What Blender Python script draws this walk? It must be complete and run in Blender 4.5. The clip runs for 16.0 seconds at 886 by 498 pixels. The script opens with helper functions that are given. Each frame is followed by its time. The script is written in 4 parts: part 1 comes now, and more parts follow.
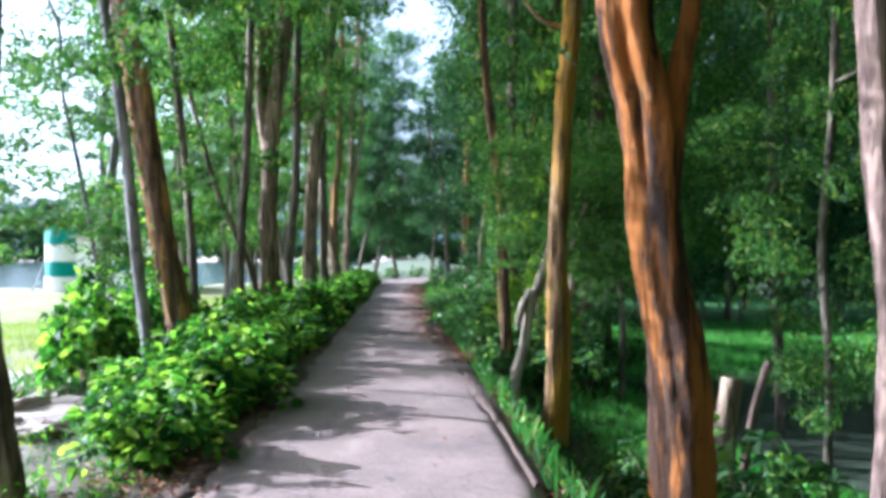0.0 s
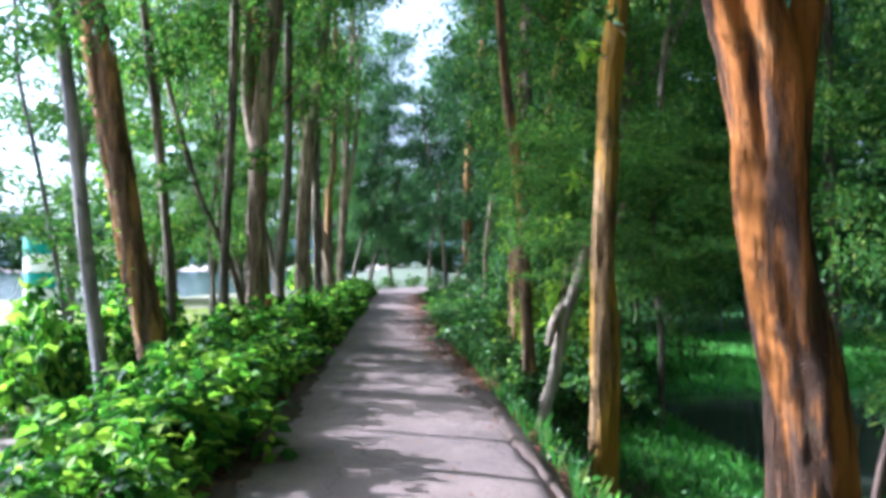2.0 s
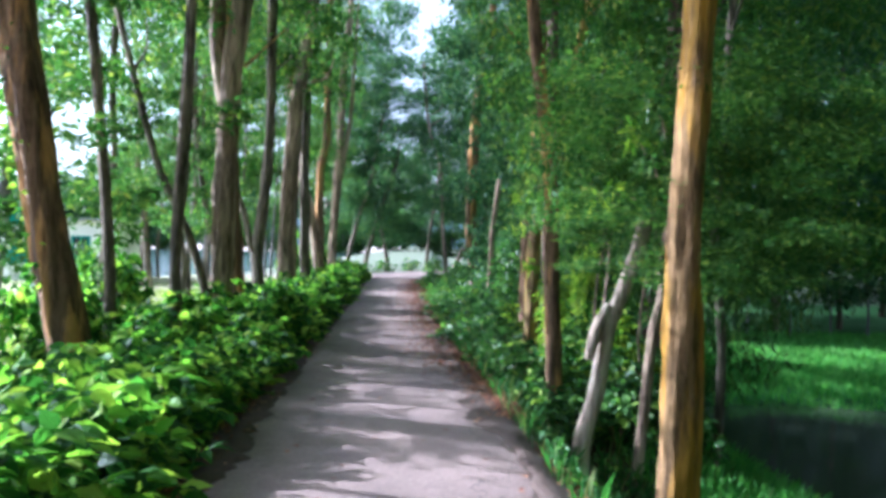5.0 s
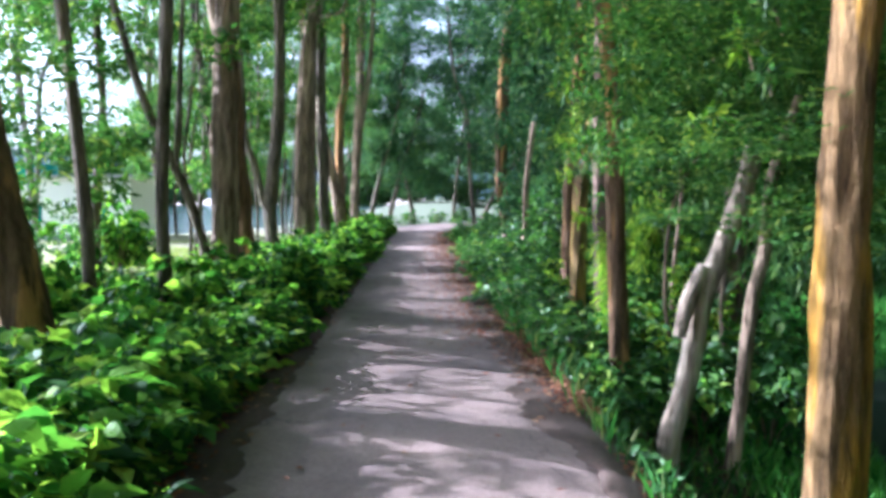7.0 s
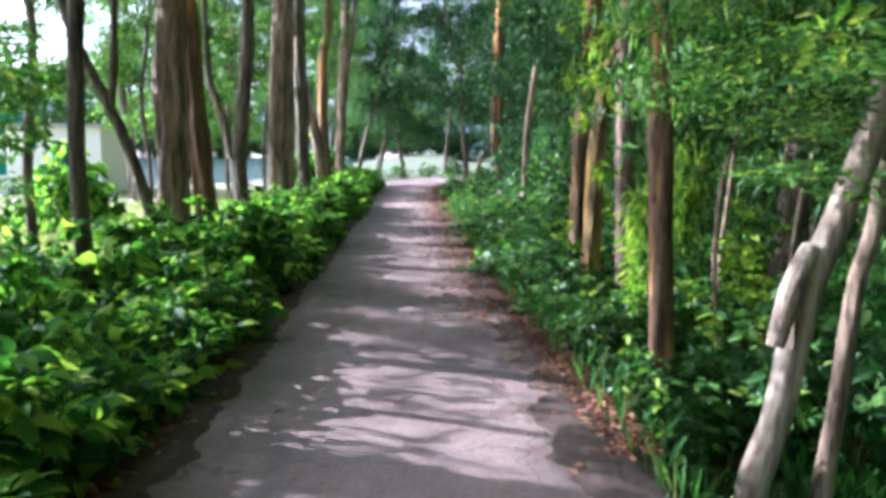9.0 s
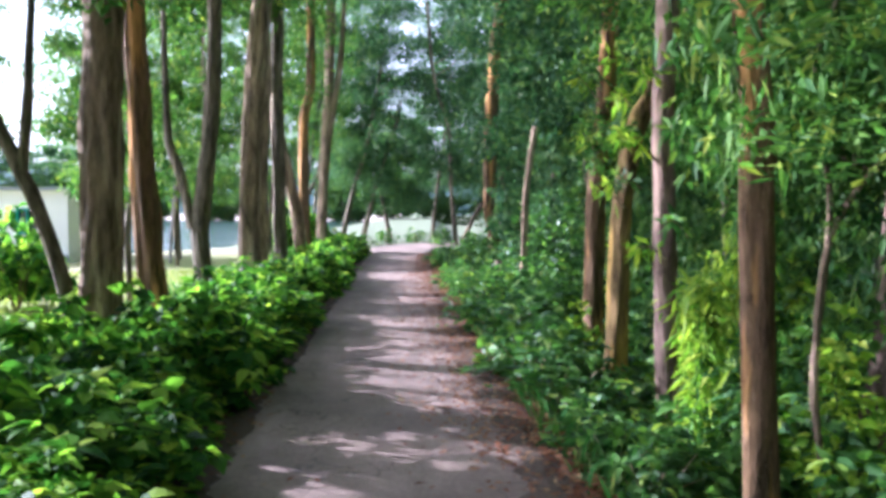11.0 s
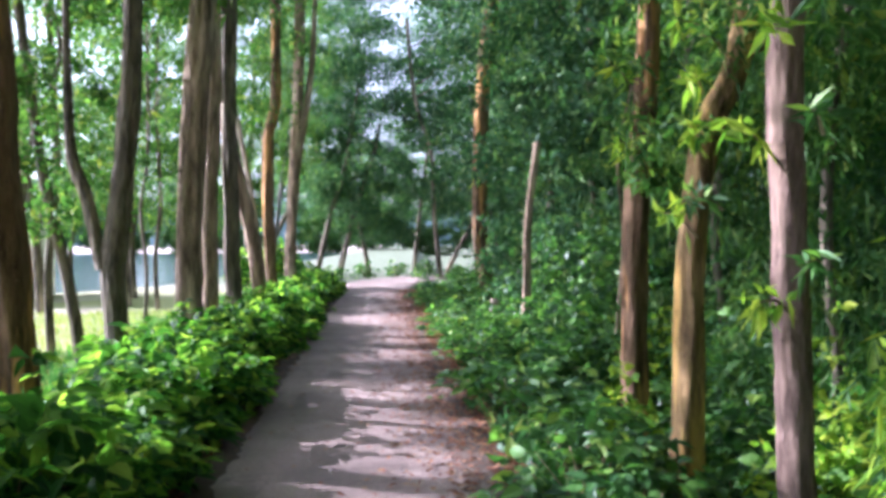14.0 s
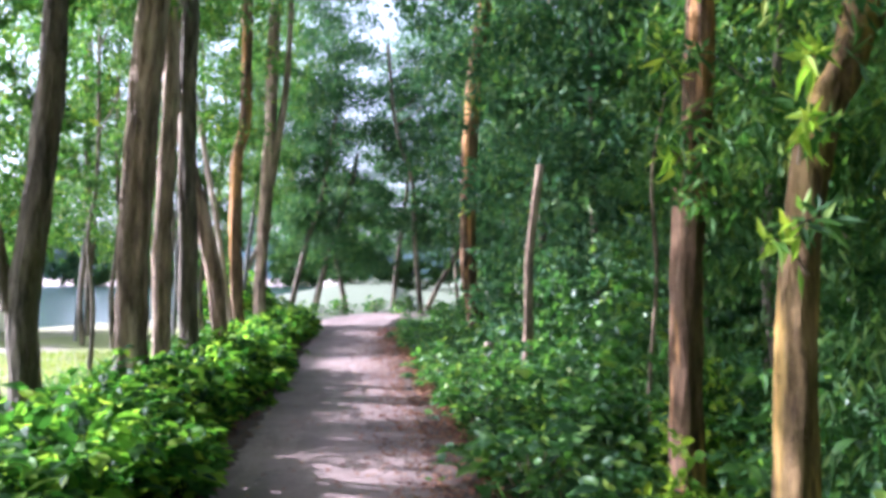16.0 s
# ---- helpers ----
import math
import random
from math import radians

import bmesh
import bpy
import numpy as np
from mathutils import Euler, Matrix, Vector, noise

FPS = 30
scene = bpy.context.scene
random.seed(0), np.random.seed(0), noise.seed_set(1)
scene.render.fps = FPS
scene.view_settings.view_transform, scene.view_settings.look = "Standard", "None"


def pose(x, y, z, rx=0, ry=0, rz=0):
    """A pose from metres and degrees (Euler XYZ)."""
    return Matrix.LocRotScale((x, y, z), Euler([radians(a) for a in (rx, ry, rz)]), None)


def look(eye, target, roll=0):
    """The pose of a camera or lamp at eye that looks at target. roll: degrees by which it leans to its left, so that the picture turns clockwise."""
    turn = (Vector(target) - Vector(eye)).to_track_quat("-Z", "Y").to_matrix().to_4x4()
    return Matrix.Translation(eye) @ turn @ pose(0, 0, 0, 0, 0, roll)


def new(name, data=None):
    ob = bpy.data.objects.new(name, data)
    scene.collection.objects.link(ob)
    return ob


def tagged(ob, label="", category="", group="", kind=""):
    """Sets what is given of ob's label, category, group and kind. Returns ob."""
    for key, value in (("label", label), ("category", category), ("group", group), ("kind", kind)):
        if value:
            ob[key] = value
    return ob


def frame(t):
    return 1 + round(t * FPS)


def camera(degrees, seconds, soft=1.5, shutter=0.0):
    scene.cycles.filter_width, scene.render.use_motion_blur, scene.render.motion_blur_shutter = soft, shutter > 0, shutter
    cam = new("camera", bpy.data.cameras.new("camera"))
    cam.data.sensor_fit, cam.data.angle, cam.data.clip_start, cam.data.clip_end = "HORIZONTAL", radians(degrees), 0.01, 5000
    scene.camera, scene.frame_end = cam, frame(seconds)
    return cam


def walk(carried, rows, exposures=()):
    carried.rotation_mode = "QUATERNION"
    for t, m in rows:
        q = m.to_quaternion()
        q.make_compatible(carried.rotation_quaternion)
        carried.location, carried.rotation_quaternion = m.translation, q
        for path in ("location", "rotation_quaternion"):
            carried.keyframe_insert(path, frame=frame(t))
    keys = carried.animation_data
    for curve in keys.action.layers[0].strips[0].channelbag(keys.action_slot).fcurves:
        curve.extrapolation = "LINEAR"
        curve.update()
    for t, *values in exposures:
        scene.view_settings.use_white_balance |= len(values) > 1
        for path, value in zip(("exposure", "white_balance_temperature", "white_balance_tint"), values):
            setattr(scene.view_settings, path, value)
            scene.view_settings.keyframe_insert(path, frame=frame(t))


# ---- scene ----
cam = camera(58.7, 16.0, soft=3.8)
METRES, EYE, TILT, LEAN, TURN = 13.0, 1.5, 0.17, 0.0, 0.0
ROWS = [
    (0.0, 0.0, 0.0, 0.0, 0.0, 0.0, -0.0),
    (0.5, -0.0082, 0.0293, 0.0023, -0.97, 0.81, 0.08),
    (1.0, -0.0112, 0.0581, 0.0, -0.12, 1.39, 0.65),
    (1.5, -0.0143, 0.0896, 0.0013, 0.74, 1.11, 0.44),
    (2.0, -0.022, 0.1213, 0.0004, -0.56, 0.57, 0.28),
    (2.5, -0.0253, 0.1483, -0.0009, -1.26, -0.16, 0.26),
    (3.0, -0.0242, 0.177, 0.0007, -0.11, -0.61, -0.01),
    (5.5, -0.0286, 0.3257, -0.0023, -0.8, -0.54, -1.32),
    (6.0, -0.0287, 0.3558, -0.0025, 0.52, -0.27, -0.43),
    (6.5, -0.0315, 0.3861, -0.0056, 1.71, -2.0, -0.2),
    (7.0, -0.0367, 0.4162, -0.0041, 1.06, -4.15, 0.0),
    (7.5, -0.0357, 0.4476, -0.0062, 0.69, -5.57, 0.17),
    (8.0, -0.0364, 0.4778, -0.0068, 0.3, -7.32, -0.21),
    (10.5, -0.0494, 0.638, -0.0057, 0.56, -7.56, -0.53),
    (11.0, -0.0508, 0.67, -0.0011, -0.67, -2.98, -0.35),
    (11.5, -0.0549, 0.7042, -0.0015, -3.15, -1.57, -0.02),
    (12.0, -0.0553, 0.737, -0.002, -4.19, -0.73, -0.05),
    (12.5, -0.053, 0.7679, 0.0011, -3.32, -0.04, -0.38),
    (13.0, -0.0568, 0.802, -0.0009, -3.45, -0.0, -0.37),
    (13.5, -0.0579, 0.8328, -0.0024, -3.36, -0.65, 0.0),
    (14.0, -0.0573, 0.8653, 0.0002, -2.12, -0.79, 0.17),
    (14.5, -0.0615, 0.898, -0.0004, -2.14, -0.4, 0.41),
    (15.0, -0.0644, 0.9288, -0.0019, -2.76, -0.5, 0.16),
    (15.5, -0.0646, 0.9605, 0.0013, -2.84, 0.53, -0.28),
    (16.0, -0.0687, 0.993, 0.0006, -3.87, 1.69, -0.17),
]
walk(cam, [(t, pose(0, 0, EYE, TILT, LEAN, TURN) @ pose(METRES * x, METRES * y, METRES * z, 90 + pitch, roll, yaw)) for t, x, y, z, yaw, pitch, roll in ROWS],
     exposures=[(0.0, 1.53, 4800, 9), (3.0, 1.62, 4780, 11), (5.5, 1.68, 4750, 12), (8.0, 1.74, 4900, 15), (10.5, 1.86, 5050, 18), (16.0, 1.84, 5100, 23)])

# ---- world and sun ----
SUN_AZ, SUN_EL = -71.0, 22.5   # degrees from straight ahead (minus: to the left), above the horizon
world = bpy.data.worlds.new("sky")
scene.world = world
world.use_nodes = True
wn = world.node_tree.nodes
sky = wn.new("ShaderNodeTexSky")
sky.sky_type, sky.sun_disc = "NISHITA", False
sky.sun_elevation, sky.sun_rotation = radians(SUN_EL), radians(SUN_AZ)
sky.air_density, sky.dust_density, sky.ozone_density = 1.0, 5.0, 0.6
haze = wn.new("ShaderNodeHueSaturation")   # thin white haze over the whole sky
haze.inputs["Saturation"].default_value, haze.inputs["Value"].default_value = 0.28, 1.08
world.node_tree.links.new(sky.outputs[0], haze.inputs["Color"])
world.node_tree.links.new(haze.outputs[0], wn["Background"].inputs[0])
wn["Background"].inputs[1].default_value = 0.145
sun_dir = Vector((math.sin(radians(SUN_AZ)) * math.cos(radians(SUN_EL)), math.cos(radians(SUN_AZ)) * math.cos(radians(SUN_EL)), math.sin(radians(SUN_EL))))
sun = new("sun", bpy.data.lights.new("sun", "SUN"))
sun.data.energy, sun.data.angle, sun.data.color = 5.6, radians(0.55), (1.0, 0.9, 0.8)
sun.matrix_world = look(sun_dir * 60, (0, 0, 0))


# ---- materials ----
def material(name):
    m = bpy.data.materials.new(name)
    m.use_nodes = True
    nt = m.node_tree
    return m, nt, nt.nodes["Principled BSDF"], nt.nodes, nt.links


def ramp(nodes, stops):
    r = nodes.new("ShaderNodeValToRGB")
    while len(r.color_ramp.elements) < len(stops):
        r.color_ramp.elements.new(0.5)
    for e, (p, c) in zip(r.color_ramp.elements, stops):
        e.position, e.color = p, (*c, 1)
    return r


def noise_tex(nt, coord, scale, detail=4.0, rough=0.6, stretch=None):
    n = nt.nodes.new("ShaderNodeTexNoise")
    n.inputs["Scale"].default_value, n.inputs["Detail"].default_value, n.inputs["Roughness"].default_value = scale, detail, rough
    if stretch:
        mp = nt.nodes.new("ShaderNodeMapping")
        mp.inputs["Scale"].default_value = stretch
        nt.links.new(coord, mp.inputs["Vector"])
        coord = mp.outputs[0]
    nt.links.new(coord, n.inputs["Vector"])
    return n.outputs[0]


def mix_rgb(nt, fac, a, b, blend="MIX"):
    n = nt.nodes.new("ShaderNodeMix")
    n.data_type, n.blend_type = "RGBA", blend
    for sock, v in ((n.inputs[0], fac), (n.inputs[6], a), (n.inputs[7], b)):
        if isinstance(v, (int, float)):
            sock.default_value = v
        elif isinstance(v, tuple):
            sock.default_value = (*v, 1)
        else:
            nt.links.new(v, sock)
    return n.outputs[2]


def remap(nt, v, a, b, c=0.0, d=1.0):
    n = nt.nodes.new("ShaderNodeMapRange")
    n.inputs[1].default_value, n.inputs[2].default_value, n.inputs[3].default_value, n.inputs[4].default_value = a, b, c, d
    nt.links.new(v, n.inputs[0])
    return n.outputs[0]


def bump(nt, bsdf, height, strength, distance):
    b = nt.nodes.new("ShaderNodeBump")
    b.inputs["Strength"].default_value, b.inputs["Distance"].default_value = strength, distance
    nt.links.new(height, b.inputs["Height"])
    nt.links.new(b.outputs[0], bsdf.inputs["Normal"])


def leaf_material(name, stops, through_light=0.4, gloss=0.42, shine=0.2):
    m, nt, p, nodes, links = material(name)
    geo = nodes.new("ShaderNodeNewGeometry")
    col = ramp(nodes, stops)
    links.new(geo.outputs["Random Per Island"], col.inputs[0])
    tc = nodes.new("ShaderNodeTexCoord")
    patch = remap(nt, noise_tex(nt, tc.outputs["Object"], 0.9, 3), 0.3, 0.7, 0.75, 1.25)
    hs = nodes.new("ShaderNodeHueSaturation")
    links.new(patch, hs.inputs["Value"])
    links.new(col.outputs[0], hs.inputs["Color"])
    links.new(hs.outputs[0], p.inputs["Base Color"])
    p.inputs["Roughness"].default_value = gloss + 0.15
    p.inputs["Specular IOR Level"].default_value = shine
    tr = nodes.new("ShaderNodeBsdfTranslucent")
    warm = mix_rgb(nt, 1.0, hs.outputs[0], (1.4, 1.55, 0.8), "MULTIPLY")
    links.new(warm, tr.inputs["Color"])
    mx = nodes.new("ShaderNodeMixShader")
    mx.inputs[0].default_value = through_light
    links.new(p.outputs[0], mx.inputs[1])
    links.new(tr.outputs[0], mx.inputs[2])
    links.new(mx.outputs[0], nodes["Material Output"].inputs[0])
    return m


LEAF = leaf_material("canopy_leaf", [(0, (0.038, 0.100, 0.024)), (0.5, (0.070, 0.160, 0.034)), (0.85, (0.128, 0.228, 0.042)), (1, (0.280, 0.325, 0.052))])
LEAF_LIGHT = leaf_material("light_leaf", [(0, (0.030, 0.082, 0.020)), (0.6, (0.054, 0.122, 0.028)), (1, (0.130, 0.195, 0.040))], 0.38)
LEAF_DARK = leaf_material("deep_forest_leaf", [(0, (0.034, 0.086, 0.044)), (0.7, (0.062, 0.134, 0.058)), (1, (0.14, 0.22, 0.07))], 0.35)
LEAF_HEDGE = leaf_material("hedge_leaf", [(0, (0.018, 0.056, 0.012)), (0.42, (0.05, 0.14, 0.02)), (0.72, (0.16, 0.32, 0.03)), (1, (0.38, 0.5, 0.06))], 0.5, 0.45)
LEAF_SHRUB = leaf_material("shrub_leaf", [(0, (0.026, 0.078, 0.022)), (0.5, (0.062, 0.152, 0.036)), (0.88, (0.14, 0.275, 0.05)), (1, (0.3, 0.4, 0.07))], 0.36, 0.3, 0.45)
LEAF_LIME = leaf_material("lime_leaf", [(0, (0.11, 0.24, 0.022)), (0.6, (0.25, 0.37, 0.035)), (1, (0.42, 0.48, 0.055))], 0.5, 0.4)
GRASS = leaf_material("grass_blade", [(0, (0.03, 0.1, 0.025)), (0.7, (0.055, 0.16, 0.035)), (1, (0.22, 0.24, 0.09))], 0.35, 0.5)
GRASS_DRY = leaf_material("dry_grass", [(0, (0.12, 0.2, 0.04)), (1, (0.32, 0.32, 0.1))], 0.35, 0.5)
GRASS_FIELD = leaf_material("field_grass", [(0, (0.085, 0.27, 0.055)), (1, (0.19, 0.41, 0.085))], 0.4, 0.5)
LITTER = leaf_material("dead_leaf", [(0, (0.12, 0.04, 0.025)), (0.5, (0.26, 0.1, 0.055)), (1, (0.42, 0.24, 0.14))], 0.1, 0.7)


def bark_material(name, dark, mid, patch, patch_from, rough=0.85):
    m, nt, p, nodes, links = material(name)
    tc = nodes.new("ShaderNodeTexCoord")
    o = tc.outputs["Object"]
    streak = noise_tex(nt, o, 9.0, 7, 0.7, (1, 1, 0.2))
    base = ramp(nodes, [(0.36, dark), (0.64, mid)])
    links.new(streak, base.inputs[0])
    blotch = noise_tex(nt, o, 4.2, 5, 0.62, (1, 1, 0.13))
    fac = remap(nt, blotch, patch_from, patch_from + 0.1)
    pc = mix_rgb(nt, streak, tuple(c * 0.55 for c in patch), tuple(min(1, c * 1.3) for c in patch))
    col = mix_rgb(nt, fac, base.outputs[0], pc)
    speck = remap(nt, noise_tex(nt, o, 45.0, 3, 0.7), 0.62, 0.72, 0, 0.3)
    col = mix_rgb(nt, speck, col, tuple(0.18 + 0.55 * c for c in patch))
    scar = remap(nt, noise_tex(nt, o, 6.5, 6, 0.72, (1, 1, 0.55)), 0.6, 0.7, 0, 0.7)
    col = mix_rgb(nt, scar, col, tuple(c * 0.7 for c in dark))
    moss = remap(nt, noise_tex(nt, o, 1.7, 5, 0.7), 0.58, 0.72, 0, 0.4)
    col = mix_rgb(nt, moss, col, (0.09, 0.1, 0.045))
    links.new(col, p.inputs["Base Color"])
    p.inputs["Roughness"].default_value = rough
    p.inputs["Specular IOR Level"].default_value = 0.15
    fine = noise_tex(nt, o, 26.0, 6, 0.7, (1, 1, 0.16))
    coarse = noise_tex(nt, o, 10.0, 4, 0.6, (1, 1, 0.3))
    both = nodes.new("ShaderNodeMath")
    both.operation = "MULTIPLY_ADD"
    both.inputs[1].default_value = 0.55
    links.new(fine, both.inputs[0])
    links.new(coarse, both.inputs[2])
    bump(nt, p, both.outputs[0], 1.0, 0.06)
    return m


BARK = {
    "brown": bark_material("brown_bark", (0.06, 0.042, 0.03), (0.37, 0.265, 0.18), (0.56, 0.42, 0.29), 0.5),
    "orange": bark_material("orange_bark", (0.045, 0.028, 0.017), (0.24, 0.145, 0.082), (0.56, 0.29, 0.1), 0.5),
    "rust": bark_material("rust_orange_bark", (0.022, 0.013, 0.009), (0.09, 0.045, 0.025), (0.38, 0.14, 0.03), 0.45),
    "ochre": bark_material("ochre_bark", (0.06, 0.037, 0.018), (0.34, 0.205, 0.09), (0.5, 0.265, 0.035), 0.46),
    "tan": bark_material("tan_bark", (0.075, 0.047, 0.028), (0.37, 0.24, 0.105), (0.61, 0.38, 0.11), 0.47),
    "pale": bark_material("pale_bark", (0.12, 0.09, 0.065), (0.45, 0.36, 0.27), (0.62, 0.51, 0.4), 0.48),
    "pink": bark_material("pinkish_bark", (0.08, 0.052, 0.044), (0.27, 0.182, 0.145), (0.39, 0.265, 0.21), 0.5),
    "grey": bark_material("grey_bark", (0.1, 0.095, 0.095), (0.3, 0.28, 0.27), (0.42, 0.39, 0.37), 0.55),
    "dark": bark_material("dark_bark", (0.036, 0.031, 0.024), (0.22, 0.18, 0.13), (0.38, 0.31, 0.21), 0.53),
}


def path_material():
    m, nt, p, nodes, links = material("worn_concrete")
    o = nodes.new("ShaderNodeTexCoord").outputs["Object"]
    big = noise_tex(nt, o, 0.7, 5, 0.65)
    base = ramp(nodes, [(0.3, (0.2, 0.138, 0.122)), (0.7, (0.45, 0.315, 0.275))])
    links.new(big, base.inputs[0])
    grit = noise_tex(nt, o, 38.0, 5, 0.75)
    col = mix_rgb(nt, remap(nt, grit, 0.38, 0.66, 0, 0.7), base.outputs[0], (0.15, 0.112, 0.105))
    stones = noise_tex(nt, o, 75.0, 3, 0.8)
    col = mix_rgb(nt, remap(nt, stones, 0.6, 0.7, 0, 0.55), col, (0.55, 0.44, 0.4))
    lanes = noise_tex(nt, o, 2.4, 5, 0.6, (1, 0.25, 1))
    col = mix_rgb(nt, remap(nt, lanes, 0.55, 0.7, 0, 0.45), col, (0.5, 0.37, 0.325))
    damp = noise_tex(nt, o, 1.3, 6, 0.7)
    col = mix_rgb(nt, remap(nt, damp, 0.5, 0.68, 0, 0.5), col, (0.14, 0.105, 0.11))
    warp = nodes.new("ShaderNodeVectorMath")
    wob = nodes.new("ShaderNodeTexNoise")
    wob.inputs["Scale"].default_value, wob.inputs["Detail"].default_value = 1.8, 5
    links.new(o, wob.inputs["Vector"])
    links.new(o, warp.inputs[0])
    links.new(wob.outputs["Color"], warp.inputs[1])
    vor = nodes.new("ShaderNodeTexVoronoi")
    vor.feature = "DISTANCE_TO_EDGE"
    vor.inputs["Scale"].default_value = 0.55
    links.new(warp.outputs[0], vor.inputs["Vector"])
    crack = remap(nt, vor.outputs["Distance"], 0.0, 0.006, 0.7, 0.0)
    col = mix_rgb(nt, crack, col, (0.06, 0.045, 0.045))
    links.new(col, p.inputs["Base Color"])
    p.inputs["Roughness"].default_value = 0.85
    bump(nt, p, grit, 0.8, 0.022)
    return m


def ground_material():
    m, nt, p, nodes, links = material("bare_soil_sand_and_turf")
    o = nodes.new("ShaderNodeTexCoord").outputs["Object"]
    sep = nodes.new("ShaderNodeSeparateXYZ")
    links.new(o, sep.inputs[0])
    wob = remap(nt, noise_tex(nt, o, 0.35, 5, 0.65), 0.2, 0.8, -2.2, 2.2)
    add = nodes.new("ShaderNodeMath")
    links.new(sep.outputs[0], add.inputs[0])
    links.new(wob, add.inputs[1])
    fine = noise_tex(nt, o, 14.0, 6, 0.7)
    mid = noise_tex(nt, o, 1.6, 5, 0.65)
    sand = mix_rgb(nt, mid, (0.28, 0.21, 0.18), (0.5, 0.41, 0.36))
    sand = mix_rgb(nt, remap(nt, fine, 0.3, 0.7, 0, 0.35), sand, (0.3, 0.22, 0.18))
    dry = mix_rgb(nt, mid, (0.14, 0.19, 0.045), (0.33, 0.31, 0.1))
    lawn = nodes.new("ShaderNodeMath")
    lawn.operation = "MULTIPLY"
    links.new(remap(nt, noise_tex(nt, o, 0.16, 4, 0.6), 0.36, 0.48), lawn.inputs[0])
    links.new(remap(nt, sep.outputs[1], 38, 42, 1, 0), lawn.inputs[1])
    grown = nodes.new("ShaderNodeMath")
    grown.operation = "MULTIPLY"
    links.new(lawn.outputs[0], grown.inputs[0])
    links.new(remap(nt, sep.outputs[1], 13, 17), grown.inputs[1])
    sand = mix_rgb(nt, grown.outputs[0], sand, dry)
    soil = mix_rgb(nt, fine, (0.045, 0.032, 0.022), (0.13, 0.095, 0.06))
    turf = mix_rgb(nt, mid, (0.045, 0.16, 0.03), (0.09, 0.27, 0.05))
    col = mix_rgb(nt, remap(nt, add.outputs[0], -2.7, -3.8), soil, sand)
    col = mix_rgb(nt, remap(nt, add.outputs[0], 2.6, 3.8), col, turf)
    far = nodes.new("ShaderNodeMath")
    far.operation = "MULTIPLY"
    links.new(remap(nt, sep.outputs[1], 38.5, 42), far.inputs[0])
    links.new(remap(nt, add.outputs[0], -12, -9), far.inputs[1])
    col = mix_rgb(nt, far.outputs[0], col, mix_rgb(nt, mid, (0.08, 0.1, 0.05), (0.15, 0.17, 0.09)))
    links.new(col, p.inputs["Base Color"])
    p.inputs["Roughness"].default_value = 0.95
    bump(nt, p, fine, 0.7, 0.04)
    return m


def water_material(name, col):
    m, nt, p, nodes, links = material(name)
    o = nodes.new("ShaderNodeTexCoord").outputs["Object"]
    links.new(mix_rgb(nt, noise_tex(nt, o, 0.8, 4), tuple(c * 0.7 for c in col), tuple(c * 1.3 for c in col)), p.inputs["Base Color"])
    p.inputs["Roughness"].default_value = 0.06 if name.startswith("dark") else 0.16
    p.inputs["IOR"].default_value = 1.33
    bump(nt, p, noise_tex(nt, o, 5.0, 3, 0.5), 0.12, 0.03)
    return m


def paint_material(name, col, stain=0.25, rough=0.7):
    m, nt, p, nodes, links = material(name)
    o = nodes.new("ShaderNodeTexCoord").outputs["Object"]
    f = remap(nt, noise_tex(nt, o, 1.5, 6, 0.7, (1, 1, 0.4)), 0.4, 0.75, 0, stain)
    links.new(mix_rgb(nt, f, col, tuple(c * 0.45 for c in col)), p.inputs["Base Color"])
    p.inputs["Roughness"].default_value = rough
    bump(nt, p, noise_tex(nt, o, 30.0, 4), 0.2, 0.01)
    return m


def soil_material():
    m, nt, p, nodes, links = material("soil_with_leaf_crumbs")
    o = nodes.new("ShaderNodeTexCoord").outputs["Object"]
    crumbs = ramp(nodes, [(0.35, (0.05, 0.035, 0.028)), (0.55, (0.12, 0.07, 0.05)), (0.7, (0.24, 0.13, 0.09))])
    speck = noise_tex(nt, o, 30.0, 5, 0.75)
    links.new(speck, crumbs.inputs[0])
    links.new(mix_rgb(nt, noise_tex(nt, o, 2.0, 4), crumbs.outputs[0], (0.1, 0.07, 0.055)), p.inputs["Base Color"])
    p.inputs["Roughness"].default_value = 0.95
    bump(nt, p, speck, 0.9, 0.03)
    return m


SOIL = soil_material()
PATH, GROUND = path_material(), ground_material()
POND, LAKE = water_material("dark_pond_water", (0.07, 0.085, 0.06)), water_material("lake_water", (0.03, 0.06, 0.055))
WHITE, TEAL = paint_material("white_limewash", (0.84, 0.83, 0.82), 0.12), paint_material("teal_paint", (0.01, 0.25, 0.21))
GREYROOF, GLASS = paint_material("grey_roof_sheet", (0.3, 0.32, 0.33)), paint_material("dark_glass", (0.02, 0.03, 0.03), 0.1, 0.1)
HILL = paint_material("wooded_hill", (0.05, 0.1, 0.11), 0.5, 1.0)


# ---- building blocks ----
def part(name, data, mat, parent=None, label=""):
    """Links a bmesh or mesh as one object, under a thing or a part."""
    if isinstance(data, bmesh.types.BMesh):
        me = bpy.data.meshes.new(name)
        data.to_mesh(me)
        data.free()
    else:
        me = data
    if mat and not me.materials:
        me.materials.append(mat)
    ob = new(name, me)
    ob.parent = parent
    if label:
        ob["label"] = label
    return ob


